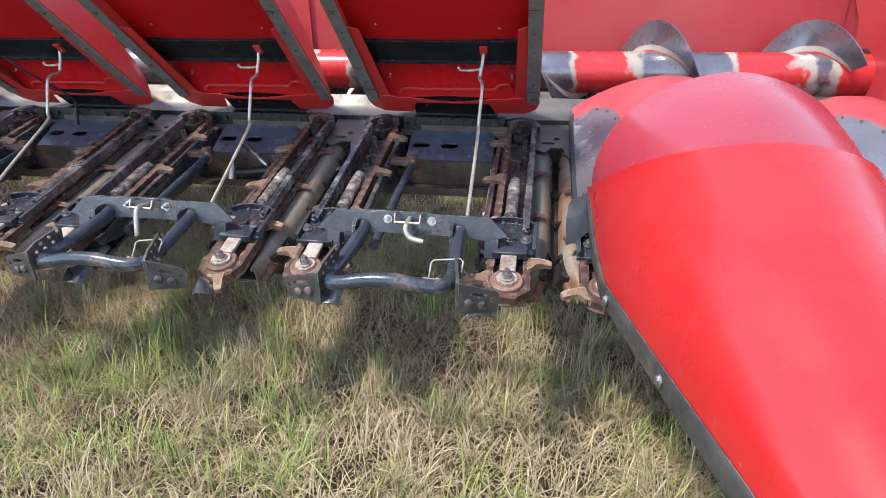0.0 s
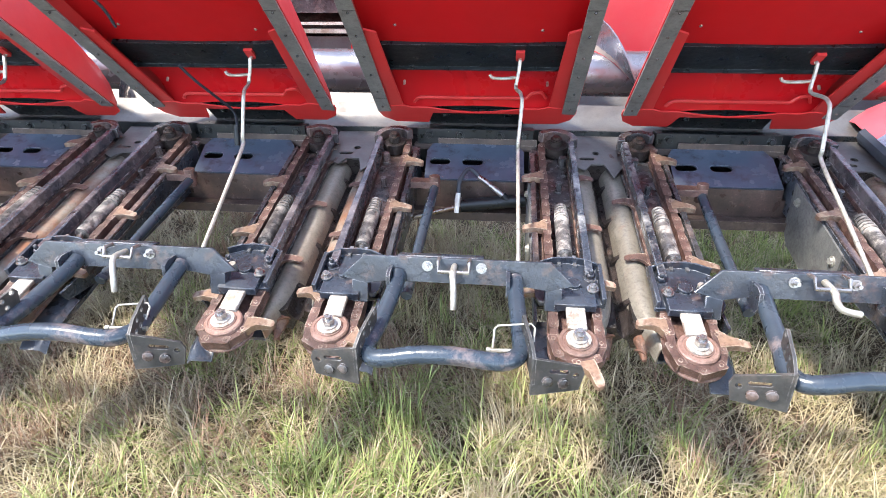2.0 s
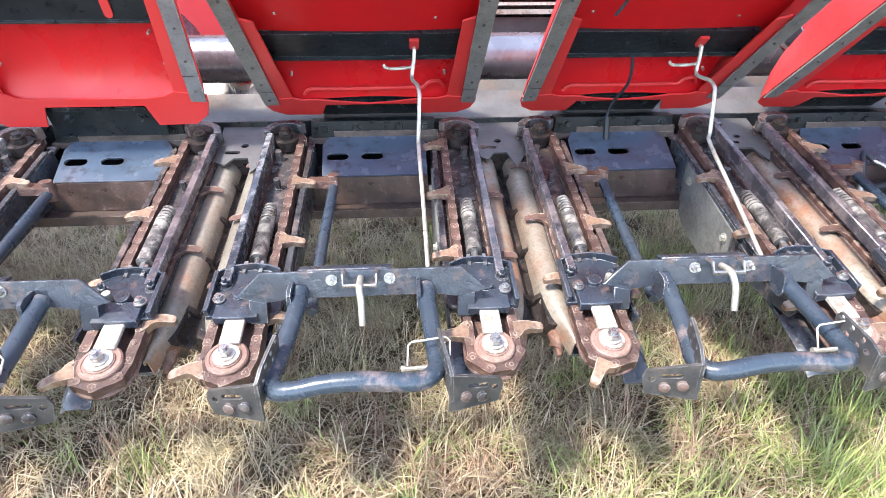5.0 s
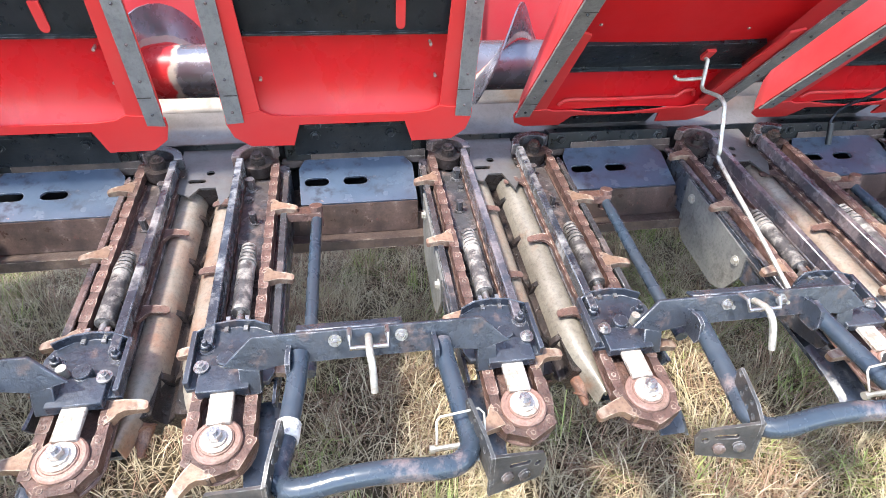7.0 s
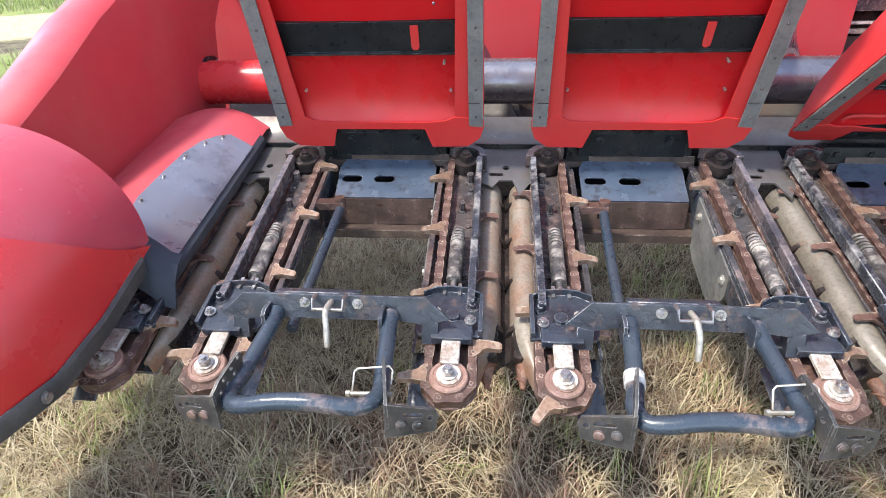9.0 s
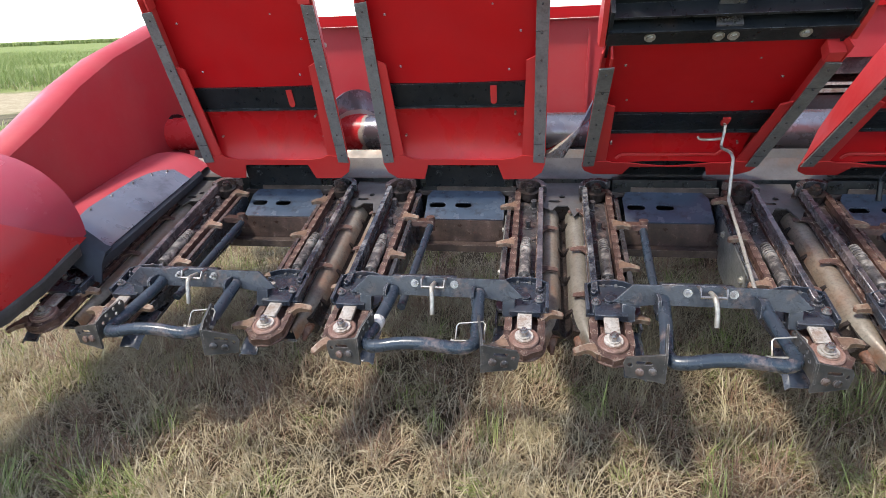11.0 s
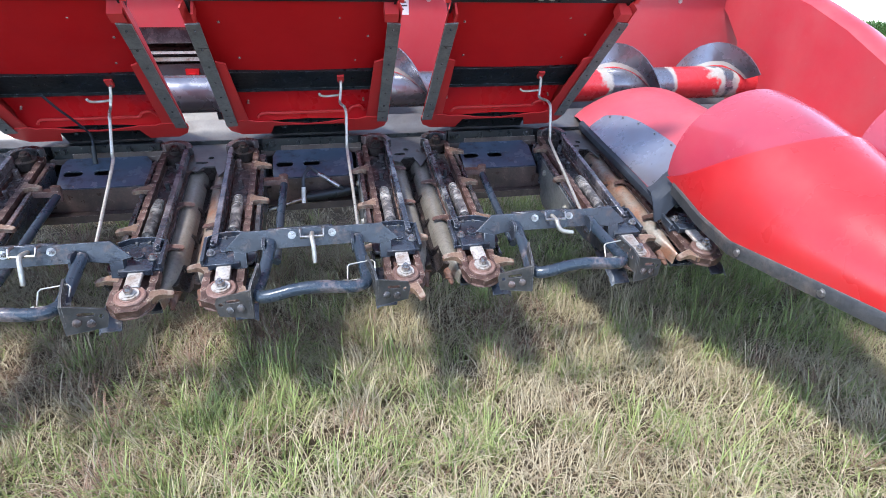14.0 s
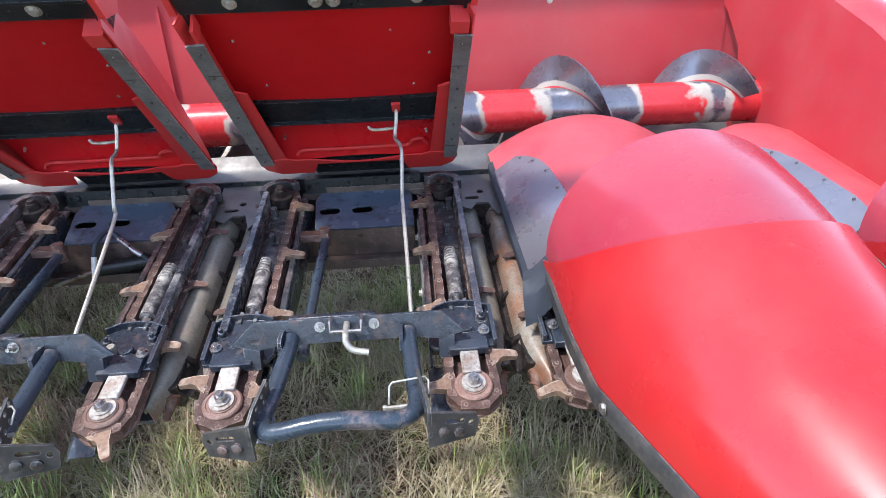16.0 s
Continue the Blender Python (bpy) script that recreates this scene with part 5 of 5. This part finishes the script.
plate0, leg0, guard0, support0, rod0 = slotted_plate(), support_leg(), side_guard(), snout_support(), prop_rod()
hood0 = raised_hood("raised_hood", "red hood folded up, showing its underside with grey strips")
steep0 = raised_hood("raised_hood", "red hood standing steeply open without a prop rod", 0.024, True)
for k in range(1, 7):
    at = Matrix.Translation((k * PITCH, 0, 0))
    foot, up = hood_pose(k)
    # hood axes: x across, y up along the hood, z towards the front and down
    y_axis = Vector((0, -math.cos(radians(up)), math.sin(radians(up))))
    z_axis = Vector((0, -math.sin(radians(up)), -math.cos(radians(up))))
    x_axis = y_axis.cross(z_axis)
    m = Matrix.Translation(foot) @ Matrix((x_axis, y_axis, z_axis)).transposed().to_4x4()
    if k == 1:
        for ob, mm in ((plate0, at), (leg0, at), (support0, at), (steep0, m)):
            ob.matrix_basis = mm
    else:
        for ob in (plate0, leg0, support0):
            twin = copy_thing(ob, at)
            if ob is support0 and k == 6:
                # its pin is a bent one, which follows below
                for child in [c for c in twin.children if c.name.startswith("locking_pin")]:
                    bpy.data.objects.remove(child)
        if k == 3:
            hood0.matrix_basis = m
        else:
            copy_thing(steep0 if k < 3 else hood0, m)
for n, k in enumerate((3, 4, 5, 6)):
    at = Matrix.Translation((k * PITCH, 0, 0))
    if n == 0:
        rod0.matrix_basis = at
        guard0.matrix_basis = at
    else:
        copy_thing(rod0, at)
        copy_thing(guard0, at)
for k in (1, 2):
    copy_thing(guard0, Matrix.Translation((k * PITCH, 0, 0)))


# ---- dividers that still carry their snouts ----
def hood_section(x, y, end=False):
    """Height of the rear hood over the divider's middle line, at x across; at the ends it only leans against the shield."""
    foot, ridge = 0.575 + 0.2 * y, 0.80 + 0.095 * y
    u = abs(x) / 0.33
    if end:
        f = np.interp(u, (0, 0.1, 0.30, 0.45, 0.60, 0.76, 0.92, 1.0), (0.26, 0.32, 0.50, 0.53, 0.49, 0.34, 0.12, 0.0))
    else:
        f = np.interp(u, (0, 0.15, 0.32, 0.47, 0.62, 0.80, 0.94, 1.0), (1.0, 0.975, 0.88, 0.76, 0.59, 0.34, 0.12, 0.0))
    return foot + (ridge - foot) * float(f)


def snout_shape(y):
    """Half width, ridge and foot of the snout at y."""
    ys = (-1.30, -1.0, -0.65, -0.40, -0.14, 0.05, 0.22)
    return [float(np.interp(y, ys, v)) for v in ((0.012, 0.058, 0.145, 0.217, 0.285, 0.303, 0.309), (0.505, 0.600, 0.713, 0.803, 0.898, 0.962, 0.992), (0.49, 0.530, 0.560, 0.574, 0.584, 0.632, 0.705))]


def snout_point(y, a, grow=1.0):
    """A point of the snout at y and at the angle a, 0 to 180 degrees, across its arch."""
    w, ridge, foot = snout_shape(y)
    c, s = math.cos(radians(a)), math.sin(radians(a))
    return (w * grow * math.copysign(abs(c) ** 1.10, c), y, foot + (ridge - foot) * grow * abs(s) ** 0.88)


def divider_snout(label, end=False):
    d = thing("divider_snout", pose(0, 0, 0), label, "snout", "divider snouts")
    xs = [0.33 * math.sin(radians(a)) for a in range(-90, 91, 6)]
    bm = bmesh.new()
    skin(bm, [[(x, y, hood_section(x, y, end) - (0.05 * max(0.0, (y - 0.93) / 0.1) ** 2)) for x in xs] for y in (0.23, 0.30, 0.42, 0.55, 0.70, 0.84, 0.93, 0.99, 1.03)], thick=0.004)
    part("rear_hood", bm, FADED_RED, d, "faded red rear hood")
    for s in (-1, 1):
        bm = bmesh.new()
        rows = []
        for y, hi in ((0.235, 0.235), (0.30, 0.205), (0.37, 0.195), (0.50, 0.196), (0.62, 0.200), (0.70, 0.212), (0.76, 0.235), (0.80, 0.262)):
            rows.append([(s * x, y, hood_section(x, y, end) + 0.006) for x in [hi + (0.329 - hi) * q / 6 for q in range(7)]])
        skin(bm, rows, thick=0.004)
        pad = part("side_pad", bm, PAD, d, "grey wear pad with small bolts")
        for y, x in ((0.26, 0.235), (0.36, 0.206), (0.48, 0.206), (0.60, 0.210), (0.70, 0.226), (0.765, 0.252)):
            bm = bmesh.new()
            rod(bm, (s * x, y, hood_section(x, y, end) + 0.004), (s * (x + 0.004), y, hood_section(x, y, end) + 0.012), 0.0042, 8)
            part("bolt", bm, STEEL, pad)
        bm = bmesh.new()
        skin(bm, [[(s * (0.335 + dx), y, 0.56 + 0.2 * y + dz) for y in (0.20, 0.5, 0.88)] for dx, dz in ((-0.01, 0.02), (0.004, 0.008), (0.006, -0.010), (0.0, -0.022))], thick=0.005)
        part("edge_seal", bm, RUBBER, d, "black rubber edge seal")
        # rubber flap in front of the pad
        bm = bmesh.new()
        rows = []
        for q in range(9):
            x = 0.15 + 0.195 * q / 8
            z = hood_section(min(x, 0.329), 0.26, end)
            rows.append([(s * x, 0.262, z + 0.010), (s * (x + 0.010), 0.215, z + 0.008), (s * (x + 0.014), 0.182, z - 0.022), (s * (x + 0.010), 0.172 - 0.01 * q / 8, z - 0.085)])
        skin(bm, rows, thick=0.006)
        part("flap", bm, RUBBER, d, "dark rubber flap")
    # dome under the snout's rim
    bm = bmesh.new()
    skin(bm, [[snout_point(y, a, 0.975) for a in range(0, 181, 6)] for y in (0.215, 0.20, 0.14, 0.06, -0.02, -0.10, -0.2)], thick=0.004)
    part("dome", bm, DOME_RED, d, "darker red dome behind the snout")
    bm = bmesh.new()
    rows = []
    for i in range(15):
        u = i / 14
        rows.append([snout_point((0.20 - 0.34 * math.sin(radians(a)) ** 0.8) * (1 - u) - 1.30 * u, a, 1.015 if i == 0 else 1.0) for a in range(0, 181, 6)])
    skin(bm, rows, thick=0.005)
    part("snout", bm, SNOUT_RED, d, "glossy red plastic snout")
    for s in (-1, 1):
        bm = bmesh.new()
        rows = []
        for y in (0.16, 0.0, -0.14, -0.40, -0.65, -1.0, -1.29):
            w, ridge, foot = snout_shape(y)
            rows.append([(s * (w + 0.002), y, foot + 0.010), (s * (w + 0.008), y, foot + 0.002), (s * (w + 0.006), y, foot - 0.034), (s * (w - 0.010), y, foot - 0.042)])
        skin(bm, rows, thick=0.004)
        rail = part("edge_rail", bm, EDGE, d, "dull steel edge rail")
        for y in (-0.17, -0.42, -0.66, -0.92):
            w, ridge, foot = snout_shape(y)
            bm = bmesh.new()
            hexbolt(bm, 0, 0, 0, 0.009, 0.005, m=Matrix.Translation((s * (w + 0.006), y, foot - 0.014)) @ pose(0, 0, 0, 0, s * 88, 0))
            part("bolt", bm, STEEL, rail)
    bm = bmesh.new()
    box(bm, -0.03, 0.03, -0.9, 0.1, 0.46, 0.50)
    box(bm, -0.05, 0.05, 0.1, 0.85, 0.50, 0.58)
    part("support_frame", bm, BLUE, d, bevel=0.004)
    return d


snout7 = divider_snout("glossy red plastic snout on its row, with grey side pads")
snout7.matrix_basis = Matrix.Translation((7 * PITCH, 0, 0))
snout0 = divider_snout("red plastic end snout beside the end shield, with grey pad", True)
copy_thing(snout0, Matrix.Translation((8 * PITCH, 0, 0)))


def end_shield(s, x):
    """The tall end divider: a hollow red shield with a broad bevelled top."""
    t = thing("end_shield", pose(x, 0, 0), "tall faded red end shield sloping down towards the front", "end shield", "end shields")
    prof = [(0.02, 0.90), (0.25, 1.01), (0.45, 1.10), (0.67, 1.215), (0.90, 1.31), (1.28, 1.42), (1.62, 1.46)]
    bm = bmesh.new()
    rows = [[(0.0, y, 0.55), (0.0, y, z - 0.072), (s * 0.012, y, z - 0.058), (s * 0.050, y, z - 0.046), (s * 0.10, y, z - 0.052), (s * 0.16, y, z - 0.075), (s * 0.22, y, z - 0.13), (s * 0.26, y, 0.50)] for y, z in prof[:-1]]
    rows[-1][0] = (0.0, 1.28, 0.62)
    skin(bm, rows, thick=0.005)
    # rear end of the inner face
    prism(bm, [(1.28, 0.62), (1.28, 1.345), (1.62, 1.40), (1.66, 1.32), (1.46, 1.18), (1.34, 1.05), (1.305, 0.90), (1.29, 0.70)], 0.0, s * 0.005, "x")
    part("shell", bm, WALL_RED, t)
    bm = bmesh.new()
    box(bm, min(-s * 0.05, s * 0.26), max(-s * 0.05, s * 0.26), 1.506, 1.66, 0.5, 1.32)
    part("rear_web", bm, WALL_RED, t)
    return t


for x in (0.024, 8 * PITCH - 0.024):
    bm = bmesh.new()
    rod(bm, (x - 0.012, 1.225, 0.880), (x + 0.012, 1.225, 0.880), 0.075, 24)
    bearing = thing("auger_bearing", pose(0, 0, 0), "dark bearing plate at the end of the auger", "bearing", "auger bearings")
    part("plate", bm, BLACK, bearing, bevel=0.003)
    for a in range(4):
        bm = bmesh.new()
        hexbolt(bm, 0, 0, 0, 0.009, 0.008, m=Matrix.Translation((x + (0.012 if x < 1 else -0.012), 1.225 + 0.060 * math.cos(a * 1.57 + 0.78), 0.880 + 0.060 * math.sin(a * 1.57 + 0.78))) @ pose(0, 0, 0, 0, 90 if x < 1 else -90, 0))
        part("bolt", bm, ZINC, bearing)


end_shield(-1, 0.02)
end_shield(1, 8 * PITCH - 0.02)


# ---- hoses, cables and small single things ----
def hose(name, label, category, line, r, mat, m, ends=()):
    t = thing(name, m, label, category)
    bm = bmesh.new()
    pipe(bm, smooth_line(line, 5), r, 10)
    part("run", bm, mat, t)
    for nm, a, b, rr, mm in ends:
        bm = bmesh.new()
        rod(bm, a, b, rr, 12)
        part(nm, bm, mm, t)
    return t


at4, at5 = Matrix.Translation((4 * PITCH, 0, 0)), Matrix.Translation((5 * PITCH, 0, 0))
hose("sensor_cable", "thin black cable hanging across the hood to its sensor", "cable",
     [(-0.175, 0.38, 1.215), (-0.18, 0.40, 1.18), (-0.155, 0.45, 1.12), (-0.165, 0.50, 1.07)], 0.004, RUBBER, at4, (("clip", (-0.166, 0.41, 1.165), (-0.166, 0.422, 1.165), 0.006, WHITE),))
hose("sensor_cable", "thin black cable from the hood down to the rear bracket", "cable",
     [(-0.07, 0.60, 0.96), (-0.05, 0.64, 0.91), (-0.035, 0.70, 0.86), (-0.03, 0.80, 0.79), (-0.035, 0.82, 0.74), (-0.035, 0.80, 0.69)], 0.0042, RUBBER, at4, (("plug", (-0.035, 0.815, 0.74), (-0.035, 0.80, 0.675), 0.009, BLACK),))
hose("hydraulic_cylinder", "dark hydraulic cylinder with pale fittings under the deck", "cylinder",
     [(-0.030, 0.648, 0.545), (0.06, 0.652, 0.555), (0.165, 0.660, 0.566)], 0.021, BLACK, at5,
     (("rod", (-0.175, 0.640, 0.505), (-0.030, 0.648, 0.545), 0.008, STEEL), ("fitting", (-0.040, 0.640, 0.552), (-0.038, 0.645, 0.575), 0.011, STEEL), ("connector", (-0.042, 0.622, 0.532), (-0.038, 0.640, 0.590), 0.008, WHITE)))
hose("hydraulic_hose", "pale hydraulic fitting and hose over the cylinder", "hose",
     [(0.022, 0.690, 0.625), (0.045, 0.675, 0.615), (0.075, 0.655, 0.598), (0.105, 0.650, 0.574)], 0.0085, STEEL, at5,
     (("collar", (0.095, 0.652, 0.582), (0.112, 0.650, 0.566), 0.013, BLACK),))
hose("hydraulic_hose", "black hydraulic hose behind the white connector", "hose",
     [(-0.038, 0.640, 0.588), (-0.034, 0.66, 0.625), (-0.01, 0.70, 0.648), (0.022, 0.692, 0.626)], 0.007, RUBBER, at5)
hose("bent_pin", "zinc-plated locking pin bent sideways under the plate", "pin",
     [(-0.003, 0.110, 0.616), (-0.003, 0.068, 0.614), (-0.001, 0.056, 0.600), (0.012, 0.050, 0.586), (0.045, 0.046, 0.580)], 0.0072, ZINC, Matrix.Translation((6 * PITCH, 0, 0)))
bm = bmesh.new()
pipe(bm, [(-0.1385, -0.028, 0.5605), (-0.1415, -0.058, 0.5562)], 0.0202, 16)
tagged(new("tape_label", mesh_of(bm, "tape_label", TAPE)), "scuffed white tape wrapped round the support tube", "tape").matrix_basis = Matrix.Translation((2 * PITCH, 0, 0))


def sheet_label(x, z):
    t = thing("warning_label", pose(x, 1.4995, z), "small white warning label with orange and grey bars", "label")
    for name, box_of, mat in (("ground", (-0.035, 0.035, -0.05, 0.05), WHITE), ("band", (-0.035, 0.035, 0.022, 0.05), ORANGE_INK), ("bar", (-0.026, 0.022, 0.004, 0.010), GREASE), ("bar", (-0.026, 0.028, -0.012, -0.006), GREASE), ("bar", (-0.026, 0.010, -0.028, -0.022), GREASE)):
        bm = bmesh.new()
        deep = 0.0 if name == "ground" else -0.0006
        box(bm, box_of[0], box_of[1], deep - 0.0006, deep, box_of[2], box_of[3])
        part(name, bm, mat, t)
    return t


ORANGE_INK = material("orange_ink", (0.65, 0.22, 0.03), (0.55, 0.18, 0.03), rough=0.4, scale=20, bump=0.0)
sheet_label(4.285, 1.225)


# ---- the far fields ----
def far_fields():
    rng = np.random.default_rng(21)
    # rough grass beyond the header
    n = 110000
    ang = rng.uniform(0, 2 * math.pi, n)
    dist = 1.9 * np.exp(rng.uniform(0, 2.5, n))
    x, y = CX + dist * np.cos(ang) * 1.3, 0.6 + dist * np.sin(ang)
    off = -0.53 * x + 0.85 * y
    fray = rng.uniform(0, 0.8, n)
    keep = ((x < -1.6 + fray) | (x > 8.2 - fray) | (y > 2.2 - 0.6 * fray) | (y < -1.7 + 0.6 * fray)) & ~((x < -3.2) & (off > 9.8) & (off < 18.5))
    x, y, dist = x[keep], y[keep], dist[keep]
    n = len(x)
    m = blade_material("field_blade", ((0.24, 0.27, 0.09), (0.33, 0.34, 0.14), (0.46, 0.41, 0.25), (0.20, 0.235, 0.08), (0.50, 0.44, 0.30), (0.36, 0.30, 0.19)))
    blades("field_grass", "rough green and straw-coloured grass round the machine", m, x, y, rng.uniform(0.08, 0.20, n) * (1 + 0.02 * dist), np.abs(rng.normal(0.25, 0.4, n)), 0.003 + 0.0012 * dist * rng.uniform(0.4, 1, n), rng.uniform(0, 6.283, n), rng)
    # a band of tall weeds on the side of the low numbers
    n = 60000
    spread = np.sqrt(rng.uniform(0, 1, n))
    x, y = -10 - 60 * spread * rng.uniform(0, 1, n), 8 + 62 * rng.uniform(0, 1, n) * spread
    keep = (-0.53 * x + 0.85 * y > 19.5) & (wave(x * 0.15, y * 0.15, 9) > 0.3)
    u, v = rng.uniform(0, 1, 26000), np.sqrt(rng.uniform(0, 1, 26000))
    x, y = np.concatenate([x[keep], 8 + 90 * u]), np.concatenate([y[keep], 27 + 30 * v - 8 * u])
    n = len(x)
    weeds = blade_material("weed_blade", ((0.19, 0.25, 0.075), (0.25, 0.31, 0.10), (0.33, 0.36, 0.15), (0.16, 0.22, 0.065)))
    blades("tall_weeds", "band of tall green weeds across the field", weeds, x, y, rng.uniform(0.15, 0.50, n), np.abs(rng.normal(0.35, 0.3, n)), rng.uniform(0.005, 0.014, n), rng.uniform(0, 6.283, n), rng)
    # standing maize on the other side and along the skyline
    maize = blade_material("maize_leaf", ((0.055, 0.12, 0.03), (0.09, 0.16, 0.045), (0.12, 0.19, 0.06), (0.05, 0.10, 0.03)))
    rows = []
    for r in range(10):
        u = np.arange(0, 110, 0.22)
        rows.append(np.stack([18 + u, 58 - 0.10 * u + r * 0.76], 1))
    p = np.concatenate(rows) + rng.normal(0, 0.05, (len(np.concatenate(rows)), 2))
    per = 9
    px, py = np.repeat(p[:, 0], per), np.repeat(p[:, 1], per)
    n = len(px)
    level = np.tile(np.linspace(0.1, 1.0, per), len(p))
    ob = blades("maize", "dense standing green maize at the field edge", maize, px, py, rng.uniform(0.5, 0.85, n), rng.uniform(0.3, 0.95, n), rng.uniform(0.025, 0.045, n), rng.uniform(0, 6.283, n), rng)
    co = np.zeros(n * 7 * 3)
    ob.data.vertices.foreach_get("co", co)
    co = co.reshape(n, 7, 3)
    co[:, :, 2] += (level * 1.25 * rng.uniform(0.85, 1.1, n))[:, None]
    ob.data.vertices.foreach_set("co", co.ravel())
    ob["category"] = "maize"
    # far hedge line on the skyline
    n = 16000
    a = rng.uniform(radians(92), radians(175), n)
    x, y = CX + 230 * np.cos(a), 230 * np.sin(a) + rng.uniform(-6, 6, n)
    ob = blades("far_crop", "low green crop along the skyline", weeds, x, y, rng.uniform(0.4, 1.3, n), np.abs(rng.normal(0.1, 0.3, n)), rng.uniform(0.2, 0.5, n), rng.uniform(0, 6.283, n), rng)
    ob["category"] = "crop"


far_fields()
